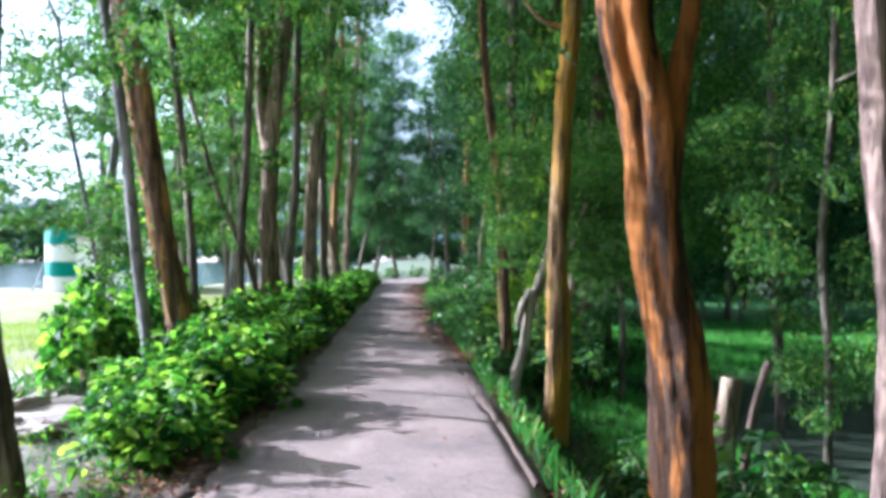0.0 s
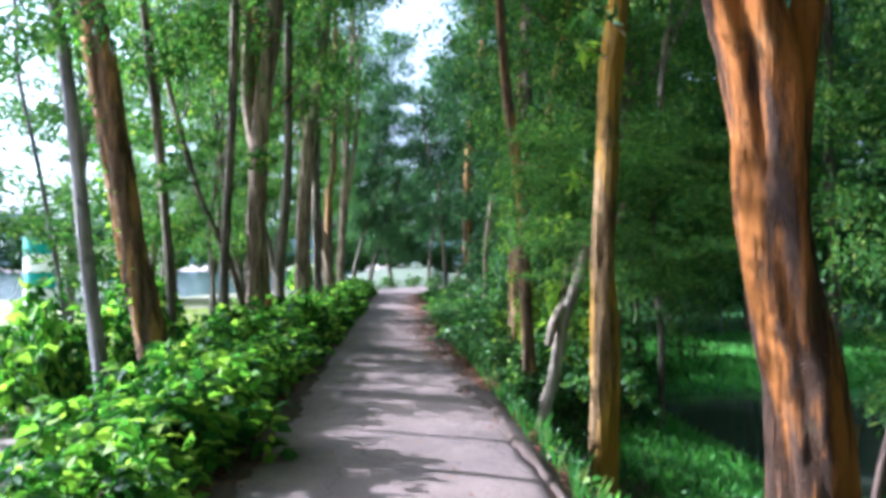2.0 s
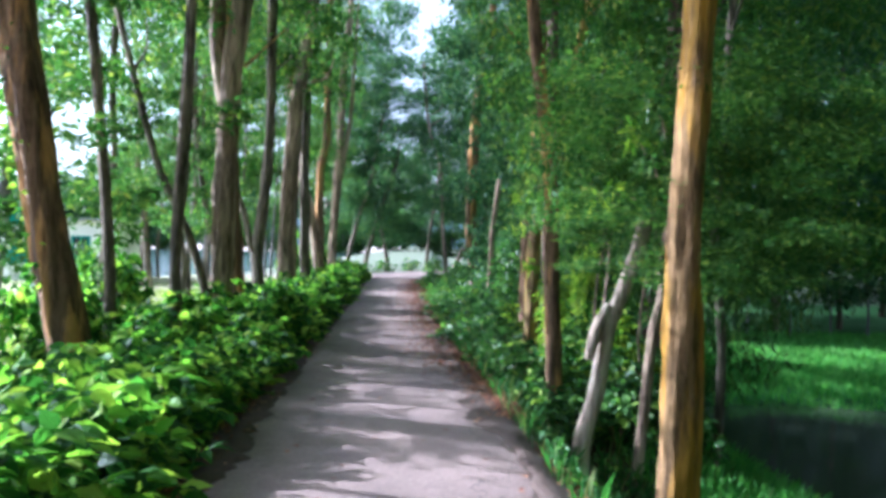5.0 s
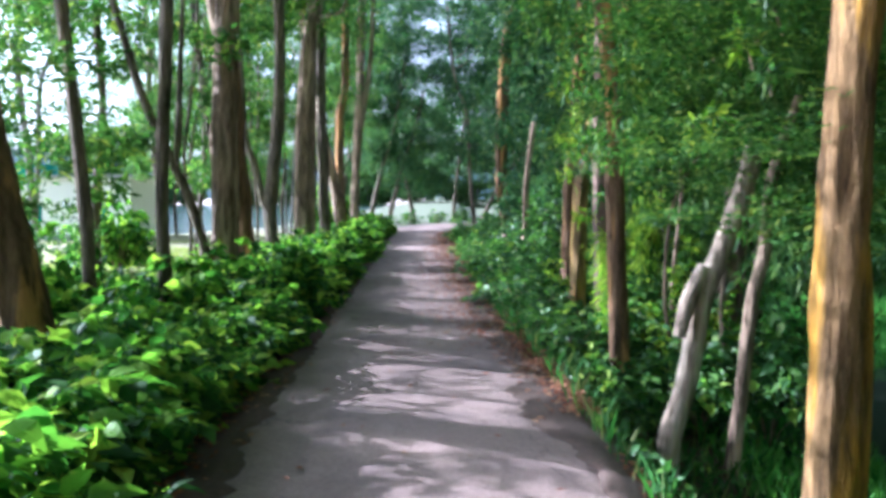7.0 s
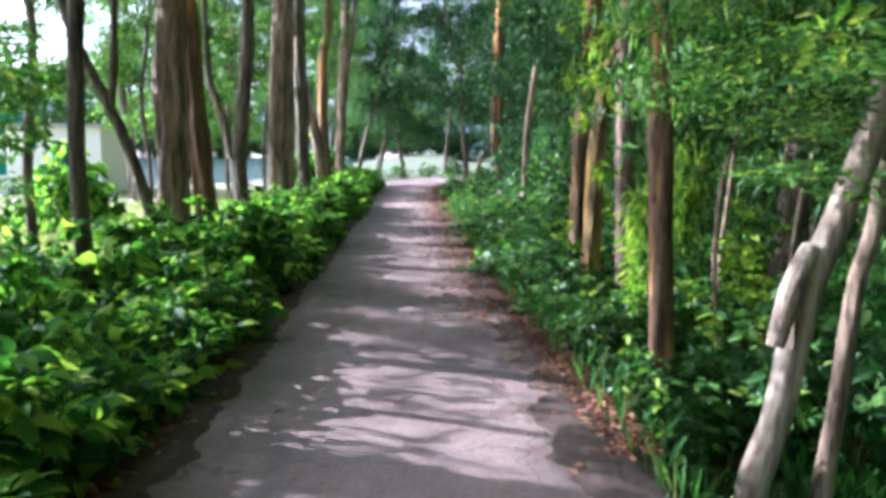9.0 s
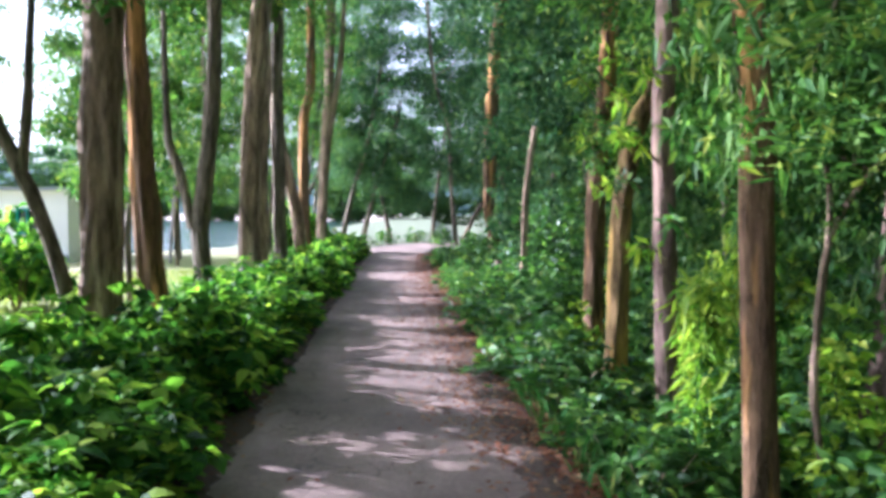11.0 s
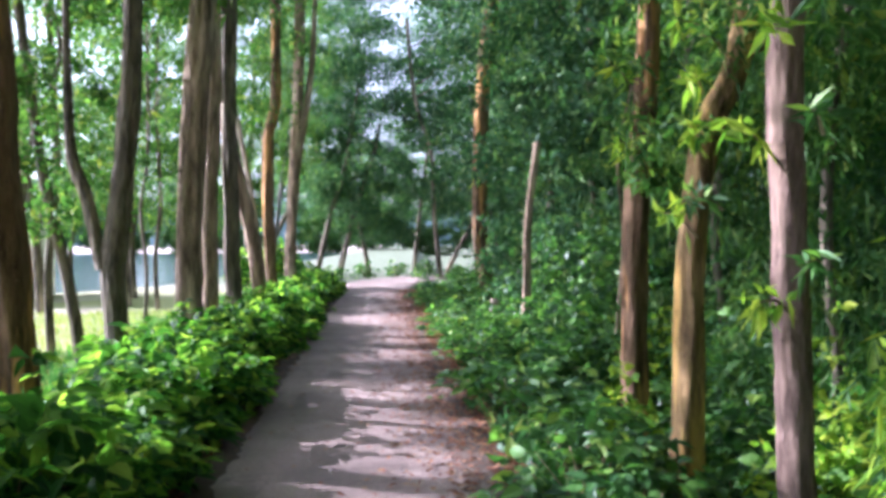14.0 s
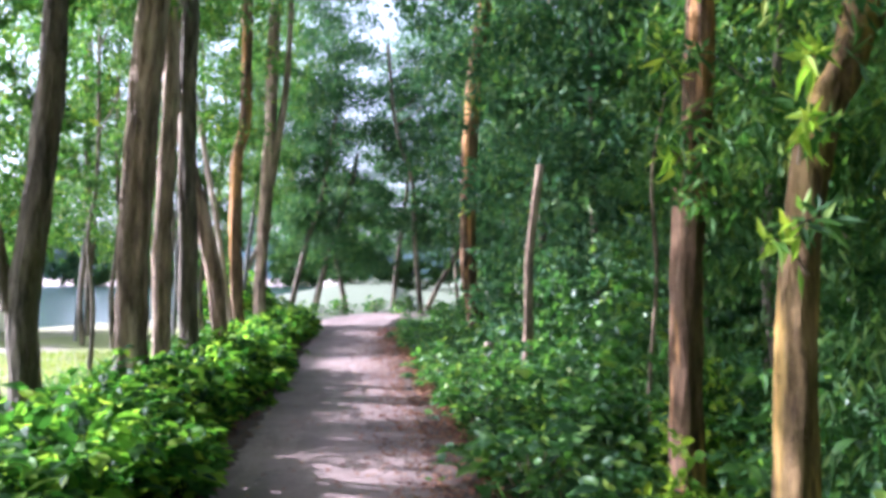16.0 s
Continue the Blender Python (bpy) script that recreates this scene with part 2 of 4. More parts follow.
def mesh_from(name, verts, loops, counts, smooth=False):
    """A mesh from arrays: corners, vertex numbers of all faces in turn, corners a face."""
    me = bpy.data.meshes.new(name)
    me.vertices.add(len(verts))
    me.vertices.foreach_set("co", np.asarray(verts, dtype=np.float32).ravel())
    me.loops.add(len(loops))
    me.loops.foreach_set("vertex_index", np.asarray(loops, dtype=np.int32))
    counts = np.asarray(counts, dtype=np.int32)
    me.polygons.add(len(counts))
    me.polygons.foreach_set("loop_start", np.concatenate(([0], np.cumsum(counts)[:-1])).astype(np.int32))
    me.polygons.foreach_set("use_smooth", np.full(len(counts), smooth))
    me.update(calc_edges=True)
    return me


def frames_for(rng, n, up_bias, dirs=None):
    """n random leaf frames: along, across and face directions."""
    d = rng.normal(size=(n, 3)) if dirs is None else dirs + rng.normal(size=(n, 3)) * 0.35
    d /= np.linalg.norm(d, axis=1)[:, None]
    f = rng.normal(size=(n, 3)) + np.array([0, 0, up_bias])
    a = np.cross(f, d)
    a /= np.linalg.norm(a, axis=1)[:, None] + 1e-9
    return d, a, np.cross(d, a)


def narrow_leaves(name, rng, centres, length, width, up_bias=1.0, droop=0.3, lift=1.0):
    """Folded four-cornered leaves, two triangles each."""
    n = len(centres)
    d, a, f = frames_for(rng, n, up_bias)
    d[:, 2] = d[:, 2] * lift - droop
    a[:, 2] *= lift
    L = (length * rng.uniform(0.6, 1.25, n))[:, None]
    W = (width * rng.uniform(0.7, 1.3, n))[:, None]
    v = np.empty((n, 4, 3))
    v[:, 0] = centres
    v[:, 1] = centres + d * L * 0.45 + a * W * 0.5 + f * W * 0.22
    v[:, 2] = centres + d * L
    v[:, 3] = centres + d * L * 0.45 - a * W * 0.5 + f * W * 0.22
    i = (np.arange(n) * 4)[:, None]
    loops = np.concatenate([i + 0, i + 1, i + 2, i + 0, i + 2, i + 3], 1).ravel()
    return mesh_from(name, v.reshape(-1, 3), loops, np.full(2 * n, 3))


def broad_leaves(name, rng, centres, size, up_bias=2.0, dirs=None):
    """Heart-shaped leaves with a raised rim, a sunk midrib and a bent tip, ten triangles' worth each."""
    n = len(centres)
    d, a, f = frames_for(rng, n, up_bias, dirs)
    s = (size * rng.uniform(0.55, 1.3, n))[:, None]
    shape = [(0, 0, 0), (0.08, 0.24, 0.05), (0.42, 0.34, 0.08), (0.8, 0.17, -0.05), (1.1, 0, -0.26), (0.8, -0.17, -0.05), (0.42, -0.34, 0.08), (0.08, -0.24, 0.05), (0.42, 0, -0.01), (0.8, 0, -0.1)]
    v = np.stack([centres + s * (d * p + a * q + f * r) for p, q, r in shape], 1)
    faces = [(0, 8, 2, 1), (8, 9, 3, 2), (9, 4, 3), (0, 7, 6, 8), (8, 6, 5, 9), (9, 5, 4)]
    i = np.arange(n) * 10
    loops = np.concatenate([i[:, None] + np.array(q)[None] for q in faces], 1).ravel()
    return mesh_from(name, v.reshape(-1, 3), loops, np.tile([len(q) for q in faces], n))


def clumps(rng, count, per, region, size):
    """Leaf places in uneven clumps; region(rng) gives a clump's centre."""
    out = []
    for _ in range(count):
        c = np.array(region(rng))
        s = size * rng.uniform(0.55, 1.35)
        q = rng.normal(size=(int(per * rng.uniform(0.6, 1.4)), 3))
        q /= (np.linalg.norm(q, axis=1) ** 0.45)[:, None]
        out.append(c + q * s * np.array([1, 1, 0.6]) * 0.6)
    return np.concatenate(out)


def crown_region(rx, z0, z1, hollow=0.25):
    def pick(rng):
        u = rng.uniform()
        z = z0 + (z1 - z0) * u
        wide = rx * (0.55 + 0.9 * u * (1.15 - u) * 1.6)
        r, a = wide * math.sqrt(rng.uniform(hollow ** 2, 1)), rng.uniform(0, math.tau)
        return r * math.cos(a), r * math.sin(a), z
    return pick


def crown_mesh(name, seed, rx, z0, z1, count, per, size, length, width, droop=0.3):
    rng = np.random.default_rng(seed)
    return narrow_leaves(name, rng, clumps(rng, count, per, crown_region(rx, z0, z1), size), length, width, 1.0, droop)


def spline(points, steps):
    """A smooth line through the points (Catmull-Rom)."""
    p = [2 * points[0] - points[1], *points, 2 * points[-1] - points[-2]]
    out = []
    for i in range(1, len(p) - 2):
        for k in range(steps):
            t = k / steps
            out.append(0.5 * (2 * p[i] + (p[i + 1] - p[i - 1]) * t + (2 * p[i - 1] - 5 * p[i] + 4 * p[i + 1] - p[i + 2]) * t * t
                              + (3 * p[i] - p[i - 1] - 3 * p[i + 1] + p[i + 2]) * t ** 3))
    return out + [p[-2]]


def limb_mesh(name, points, radii, seed, sides=14, steps=7, flute=0.1):
    """A tapered, knotty round limb along the points; the end is closed."""
    line = spline([np.array(q, float) for q in points], steps)
    rr = np.interp(np.linspace(0, 1, len(line)), np.linspace(0, 1, len(radii)), radii)
    verts, loops, counts = [], [], []
    for i, c in enumerate(line):
        ax = line[min(i + 1, len(line) - 1)] - line[max(i - 1, 0)]
        ax /= np.linalg.norm(ax)
        u = np.cross(ax, (0.0, 1.0, 0.0))
        u /= np.linalg.norm(u)
        w = np.cross(ax, u)
        for k in range(sides):
            a = math.tau * k / sides
            bumpy = noise.noise(Vector((math.cos(a) * 1.3, math.sin(a) * 1.3 + seed * 7.1, c[2] * 1.1)))
            knot = noise.noise(Vector((math.cos(a) * 2.6 + seed, math.sin(a) * 2.6, c[2] * 3.1)))
            groove = max(0.0, math.cos(a - seed * 1.7 - 0.35 * math.sin(c[2] * 0.8 + seed))) ** 14 + max(0.0, math.cos(a - seed * 2.9 - 2.2 + 0.3 * math.sin(c[2] * 1.1))) ** 14
            r = rr[i] * (1 + flute * 1.6 * bumpy + flute * 0.8 * knot - flute * 1.5 * groove)
            if sides > 30:
                r += 0.012 * noise.noise(Vector((math.cos(a) * 9, math.sin(a) * 9 + seed, c[2] * 2.6))) + 0.007 * noise.noise(Vector((math.cos(a) * 17, math.sin(a) * 17, c[2] * 7 + seed)))
            verts.append(c + (u * math.cos(a) + w * math.sin(a)) * r)
    n = len(line)
    for i in range(n - 1):
        for k in range(sides):
            a, b = i * sides + k, i * sides + (k + 1) % sides
            loops += [a, b, b + sides, a + sides]
            counts.append(4)
    verts.append(line[-1])
    for k in range(sides):
        loops += [(n - 1) * sides + k, (n - 1) * sides + (k + 1) % sides, len(verts) - 1]
        counts.append(3)
    return mesh_from(name, verts, loops, counts, True)


def path_left(y):
    return -1.45 - 0.047 * y


def path_right(y):
    return float(np.interp(y, (-10, 4.8, 10, 14, 19, 25, 31, 40), (0.8, 0.62, 0.32, 0.02, -0.28, -0.5, -0.72, -0.75)))


def smooth(a, b, x):
    t = min(1.0, max(0.0, (x - a) / (b - a)))
    return t * t * (3 - 2 * t)


def height(x, y):
    """The ground's height: a low bank under the path, a pond and meadow on one side, a sandy flat on the other."""
    yy = min(max(y, -10), 38)
    u, v = x - path_right(yy), path_left(yy) - x
    z = -0.03
    if y > 38 and 0 < u < 16 and y < 54:
        u *= 1 - smooth(37.5, 39.5, y) * (1 - smooth(50, 54, y))
    if u > 0:
        steep = 1 - smooth(11.2, 13.0, y)
        z -= 0.55 * smooth(0.05, 1.1 - 0.35 * steep, u) + 0.18 * steep * smooth(0.3, 0.9, u) + (0.42 - 0.12 * steep) * smooth(0.9, 3.0, u)
        z -= 0.5 * smooth(3.5, 4.5, x + 0.12 * max(0.0, y - 9.0)) * smooth(7.0, 9.5, y + 0.4 * math.sin(x * 1.3)) * (1 - smooth(15.8, 17.0, y + 0.5 * math.sin(x * 0.9)))
    if v > 0:
        z -= (0.12 * smooth(0.2, 1.6, v) + 0.22 * smooth(1.6, 5.0, v)) * (1 - 0.8 * smooth(34, 42, y) * (1 - smooth(6, 12, v)))
        z -= 0.6 * smooth(6, 9, v) * smooth(40, 44, y)
    near = 1 - smooth(20, 60, max(abs(x), abs(y - 20)))
    return z + near * smooth(0, 0.5, max(u, v)) * 0.07 * noise.noise(Vector((x * 0.9, y * 0.9, 3.3)))


# ---- ground, path, water ----
def axis(fine0, fine1, step, far0, far1):
    a = list(np.arange(fine0, fine1 + step / 2, step))
    s, x = step, fine1
    while x < far1:
        s *= 1.35
        x += s
        a.append(x)
    s, x = step, fine0
    while x > far0:
        s *= 1.35
        x -= s
        a.insert(0, x)
    return a


def build_ground():
    xs, ys = axis(-8, 8, 0.22, -900, 900), axis(-4, 44, 0.4, -400, 1500)
    verts = [(x, y, height(x, y)) for y in ys for x in xs]
    w = len(xs)
    loops, counts = [], []
    for j in range(len(ys) - 1):
        for i in range(w - 1):
            a = j * w + i
            loops += [a, a + 1, a + w + 1, a + w]
            counts.append(4)
    tagged(part("ground", mesh_from("ground", verts, loops, counts, True), GROUND), "sandy flat, dark soil and green turf around a raised footpath", "ground", kind="structure")


def path_line():
    """Centre, sideways direction and half width of the path, step by step, straight and then bending away."""
    out = []
    y = -6.0
    while y < 38:
        l, r = path_left(y), path_right(y)
        out.append(((l + r) / 2, y, 1.0, 0.0, (r - l) / 2))
        y += 0.3
    x, hd = out[-1][0], radians(2.4)
    hw = out[-1][4]
    for k in range(70):
        hd -= radians(1.5 if k < 50 else 0)
        x -= 0.3 * math.sin(hd)
        y += 0.3 * math.cos(hd)
        out.append((x, y, math.cos(hd), math.sin(hd), hw + 0.1 * min(1, k / 10)))
    return out


def build_path():
    line = path_line()
    across = 14
    verts, loops, counts = [], [], []
    w = across + 3
    for x, y, cx, cy, hw in line:
        wl = hw + 0.07 * noise.noise(Vector((0, y * 1.3, 0))) + 0.04 * noise.noise(Vector((0, y * 5, 8)))
        wr = hw + 0.07 * noise.noise(Vector((5, y * 1.3, 0))) + 0.04 * noise.noise(Vector((5, y * 5, 8)))
        row = []
        for k in range(across + 1):
            s = -wl + (wl + wr) * k / across
            px, py = x + cx * s, y + cy * s
            edge = abs(k / across - 0.5) * 2
            row.append((px, py, 0.02 - 0.03 * edge ** 6 + 0.012 * noise.noise(Vector((px * 0.8, py * 0.8, 0)))))
        verts += [(row[0][0], row[0][1], -0.16), *row, (row[-1][0], row[-1][1], -0.2)]
    for j in range(len(line) - 1):
        for i in range(w - 1):
            a = j * w + i
            loops += [a, a + 1, a + w + 1, a + w]
            counts.append(4)
    tagged(part("pavement", mesh_from("pavement", verts, loops, counts, True), PATH), "worn pinkish grey concrete footpath with uneven edges", "footpath", kind="structure")


def sheet(name, x0, y0, x1, y1, z, mat, label, category):
    bm = bmesh.new()
    bmesh.ops.create_grid(bm, x_segments=12, y_segments=12, size=0.5)
    for v in bm.verts:
        v.co = (x0 + (x1 - x0) * (v.co.x + 0.5), y0 + (y1 - y0) * (v.co.y + 0.5), z)
    tagged(part(name, bm, mat), label, category, kind="structure")


def soil_edge(side, y0, y1, width):
    """Blown soil along one edge of the path, with a ragged inner border that runs out on the concrete."""
    verts, loops, counts = [], [], []
    y, n = y0, 0
    while y < y1:
        e = path_right(y) if side > 0 else path_left(y)
        ragged = 0.6 * noise.noise(Vector((side, y * 0.7, 0))) + 0.45 * noise.noise(Vector((side, y * 3.1, 5))) + 0.4 * noise.noise(Vector((side, y * 9.0, 2)))
        w = width * (0.75 + ragged) * smooth(y0 + 1, y0 + 7, y) + 0.03
        row = ((0.16, -0.05), (0.02, 0.012), (-0.45 * w, 0.036), (-0.8 * w, 0.026), (-w, 0.0))
        for s, z in row:
            verts.append((e + side * s, y, z + 0.008 * noise.noise(Vector((s * 6, y * 4, 2)))))
        if n:
            a = (n - 1) * 5
            for k in range(4):
                loops += [a + k, a + k + 1, a + k + 6, a + k + 5] if side < 0 else [a + k + 1, a + k, a + k + 5, a + k + 6]
                counts.append(4)
        n += 1
        y += 0.06
    tagged(part("trim_soil", mesh_from("trim_soil", verts, loops, counts, True), SOIL), "dark soil and crumbled leaves along the edge of the path", "soil edge", kind="structure")


build_ground()
build_path()
soil_edge(1, 5.0, 37.5, 0.34)
soil_edge(-1, 1.0, 37.5, 0.26)
sheet("water_pond", 2.6, 6.5, 26, 17.6, -1.12, POND, "still dark pond below the bank", "pond")
sheet("water_lake", -320, 39.5, -8.6, 146, -0.52, LAKE, "pale green lake beyond the sandy flat", "lake")


# ---- trees ----
CROWNS = {}


def crown_variants(kind, n, mat, *spec):
    CROWNS[kind] = [crown_mesh("crown", 100 + 17 * k + len(CROWNS) * 5, *spec) for k in range(n)]
    for me in CROWNS[kind]:
        me.materials.append(mat)


# rx, z0, z1, clumps, leaves a clump, clump size, leaf length, leaf width
crown_variants("high", 3, LEAF, 2.3, 5.3, 10.5, 52, 150, 0.56, 0.14, 0.056)
# roof: broad crowns mostly above the view, added to dim light from overhead
crown_variants("roof", 3, LEAF, 3.6, 8.2, 11.5, 80, 130, 0.75, 0.18, 0.075)
crown_variants("airy", 3, LEAF_LIGHT, 1.9, 1.9, 7.0, 27, 130, 0.48, 0.14, 0.065)
crown_variants("slim", 3, LEAF, 1.9, 2.0, 7.0, 33, 130, 0.48, 0.14, 0.062)
crown_variants("low", 3, LEAF, 2.5, 2.0, 10.0, 84, 210, 0.66, 0.145, 0.05)
crown_variants("deep", 3, LEAF_DARK, 3.2, 0.9, 12.0, 100, 190, 0.9, 0.19, 0.085)
crown_variants("far", 2, LEAF_DARK, 5.0, 1.5, 14.0, 80, 80, 1.4, 0.6, 0.28)
crown_variants("shore", 2, LEAF_LIGHT, 5.0, 0.2, 9.0, 70, 80, 1.4, 0.6, 0.3)
crown_variants("droop", 2, LEAF_LIGHT, 1.5, 1.7, 5.6, 60, 100, 0.5, 0.15, 0.032, 0.95)
count_of = [0]


def limb_set(root, stem, radii, top, seed, bark, n):
    """Side limbs that leave the stem in its upper part."""
    rng = np.random.default_rng(seed)
    line = spline([np.array(q, float) for q in stem], 6)
    for k in range(n):
        i = int(len(line) * (0.66 + 0.28 * (k + rng.uniform()) / n))
        a, ln = rng.uniform(0, math.tau), rng.uniform(0.7, 1.5)
        b = line[min(i, len(line) - 1)]
        e = b + np.array([math.cos(a) * ln, math.sin(a) * ln, ln * rng.uniform(0.5, 1.1)])
        m = (b + e) / 2 + np.array([0, 0, -0.15]) + rng.normal(size=3) * 0.12
        r = radii[-1] * 0.5 + 0.008
        part("limb", limb_mesh("limb", [b, m, e], [r, r * 0.7, r * 0.25], seed + k, 8, 4, 0.06), BARK[bark], root)


def tree(y, stem, r, bark, crown, label, top=9.0, arm=None, arm_r=0.0, grow=1.0, turn=None, limbs=3, shift=(0, 0, 0), dy=0.0, flare=1.25):
    """A tree whose stem runs through (x, z) points at the depth y; it grows on above the last one."""
    count_of[0] += 1
    seed = count_of[0]
    rng = np.random.default_rng(seed + 900)
    x0, z0 = stem[0]
    gz = min(z0, height(x0, y)) - 0.12
    pts = [(x0 + (x0 - stem[1][0]) * 0.15, y, gz)] if z0 > gz + 0.15 else []
    pts += [(x, y + dy * (z - gz), z) for x, z in stem]
    (xa, za), (xb, zb) = stem[-2], stem[-1]
    if top > zb + 0.4:
        slope = (xb - xa) / max(0.3, zb - za) * 0.6
        for q in (0.5, 1.0):
            z = zb + (top - zb) * q
            pts.append((xb + slope * (z - zb) + rng.normal() * 0.12, y + dy * (z - gz) + rng.normal() * 0.2, z))
    root = tagged(new("tree"), label, "tree", "trees along the footpath")
    base = Vector((pts[0][0], y, gz + 0.12))
    root.location = base
    local = [np.array(p) - np.array(base) for p in pts]
    radii = [r * flare, r * 1.04, r, r * 0.95, r * 0.85, r * 0.55 if top > zb + 0.4 else r * 0.8]
    part("trunk", limb_mesh("trunk", local, radii, seed, 40 if r > 0.1 and y < 25 else 20, 16 if y < 25 else 9, 0.13 if r > 0.1 else 0.1), BARK[bark], root)
    if arm:
        al = [np.array((x, y + dy * (z - gz), z)) - np.array(base) for x, z in arm]
        al.append(al[-1] + (al[-1] - al[-2]) * 1.5 + np.array([0, 0.1, 0.6]))
        part("trunk_fork", limb_mesh("fork", al, [arm_r, arm_r, arm_r * 0.8, arm_r * 0.5], seed + 50, 12), BARK[bark], root)
    if limbs:
        limb_set(root, local, radii, top, seed, bark, limbs)
    if crown:
        c = part("crown", CROWNS[crown][seed % len(CROWNS[crown])], None, root, "uneven crown of narrow green leaves")
        t = local[-1]
        c.location = (t[0] * 0.7 + shift[0] + (-1.0 if crown == "high" and pts[0][0] < -2 else 0.85 if crown == "low" else 0), shift[1], shift[2])
        c.rotation_euler[2] = rng.uniform(0, math.tau) if turn is None else turn
        c.scale = (grow, grow, top / 9.0)
    # extra crown that meets the next tree's, added overhead to block sky light
    if crown == "high" and y < 20 and r > 0.1:
        c = part("shade_crown", CROWNS["roof"][seed % 3], None, root, "broad upper crown added above the view to block sky light")
        c.location = (t[0] * 0.7 + (1.2 if pts[0][0] < 0 else -0.6), 0, 0)
        c.rotation_euler[2] = rng.uniform(0, math.tau)
    return root


SLIM = "slim grey-brown tree with a thin leaning trunk beside the hedge"
TALL = "tall roadside tree with a brown trunk and high crown"
# the row beyond the hedge
tree(5.0, [(-2.79, -0.07), (-2.94, 1.02), (-2.97, 1.7), (-2.93, 3.1)], 0.11, "dark", "high", "dark slender trunk beside the sandy lot", 9, limbs=0, shift=(-0.6, 0, 0.5))
tree(1.6, [(-3.1, -0.1), (-3.15, 1.2), (-3.2, 3.0)], 0.12, "brown", "high", TALL, 9.5)
tree(8.11, [(-3.04, 0.54), (-3.16, 1.47), (-3.24, 2.34), (-3.37, 3.33), (-3.5, 4.09)], 0.058, "grey", "airy", "thin pale grey leaning tree in the hedge", 8, grow=0.8, shift=(0, 0, 1.2))
tree(11.31, [(-3.78, 0.41), (-4.01, 1.54), (-4.24, 2.84), (-4.42, 4.06), (-4.62, 5.11)], 0.19, "orange", "high", "thick leaning trunk with orange peeling bark", 10)
tree(13.2, [(-4.16, 0.51), (-4.2, 1.5), (-4.38, 3.54), (-4.59, 5.34)], 0.066, "dark", "slim", SLIM, 8.5, shift=(0, 0, 2.4))
tree(12.95, [(-3.31, 0.53), (-3.32, 1.55), (-3.2, 3.78), (-3.15, 5.64)], 0.065, "dark", "slim", SLIM, 9, shift=(0, 0, 2.9))
tree(15.2, [(-3.39, 0.68), (-3.37, 1.5), (-3.32, 3.52), (-3.19, 4.72), (-2.99, 6.36)], 0.165, "brown", "high", "tall forked tree with reddish brown bark", 10.5, shift=(0.3, 0, -0.8),
     arm=[(-3.34, 3.2), (-3.5, 4.17), (-3.51, 5.37), (-3.62, 6.36)], arm_r=0.11)
tree(17.1, [(-3.62, 0.3), (-3.71, 1.45), (-3.77, 2.64), (-3.82, 3.69)], 0.136, "orange", "high", TALL, 10, shift=(0.2, 0, -0.7))
tree(15.0, [(-3.56, 0.68), (-3.8, 1.5), (-3.95, 1.84), (-4.33, 2.75)], 0.058, "dark", "slim", "thin dark sapling that forks at head height", 7.5,
     arm=[(-3.92, 1.78), (-3.86, 2.36), (-3.84, 2.75)], arm_r=0.045)
tree(19.47, [(-3.79, 0.43), (-3.84, 1.2), (-3.81, 1.53), (-3.69, 2.57), (-3.63, 3.95)], 0.11, "dark", "high", "dark forked tree behind the hedge", 9.5, shift=(0.2, 0, -0.4),
     arm=[(-3.95, 1.25), (-4.1, 1.97), (-4.24, 2.36), (-4.28, 2.85)], arm_r=0.07)
tree(21.6, [(-5.03, -0.15), (-5.19, 0.9), (-5.39, 1.81), (-5.58, 2.79)], 0.07, "dark", "slim", SLIM, 8)
tree(21.72, [(-3.7, 0.67), (-3.7, 1.59), (-3.61, 3.23), (-3.49, 4.65)], 0.165, "brown", "high", "stout tree with ridged brown bark", 11, shift=(0.4, 0, -1.6))
tree(23.45, [(-3.85, 0.6), (-3.86, 1.85), (-3.78, 4.36)], 0.117, "brown", "high", TALL, 10.5, limbs=2)
tree(23.65, [(-3.55, 0.58), (-3.58, 1.6), (-3.62, 3.55), (-3.6, 5.25)], 0.119, "dark", "high", TALL, 10, limbs=2)
tree(24.4, [(-3.3, 0.42), (-3.42, 1.6), (-3.74, 2.96), (-3.91, 4.13)], 0.122, "brown", "high", "leaning tree with brown furrowed bark", 9.5)
tree(29.0, [(-3.89, 0.27), (-3.97, 1.62), (-3.99, 3.72), (-3.82, 4.7), (-3.8, 6.92)], 0.123, "orange", "high", TALL, 11, limbs=2)
tree(31.0, [(-3.83, 0.67), (-3.78, 2.04), (-3.62, 4.8), (-3.53, 7.55)], 0.138, "brown", "high", "tall forked tree beside the bend of the path", 12,
     arm=[(-3.6, 3.6), (-3.49, 4.3), (-3.27, 5.9), (-3.18, 7.55)], arm_r=0.08)
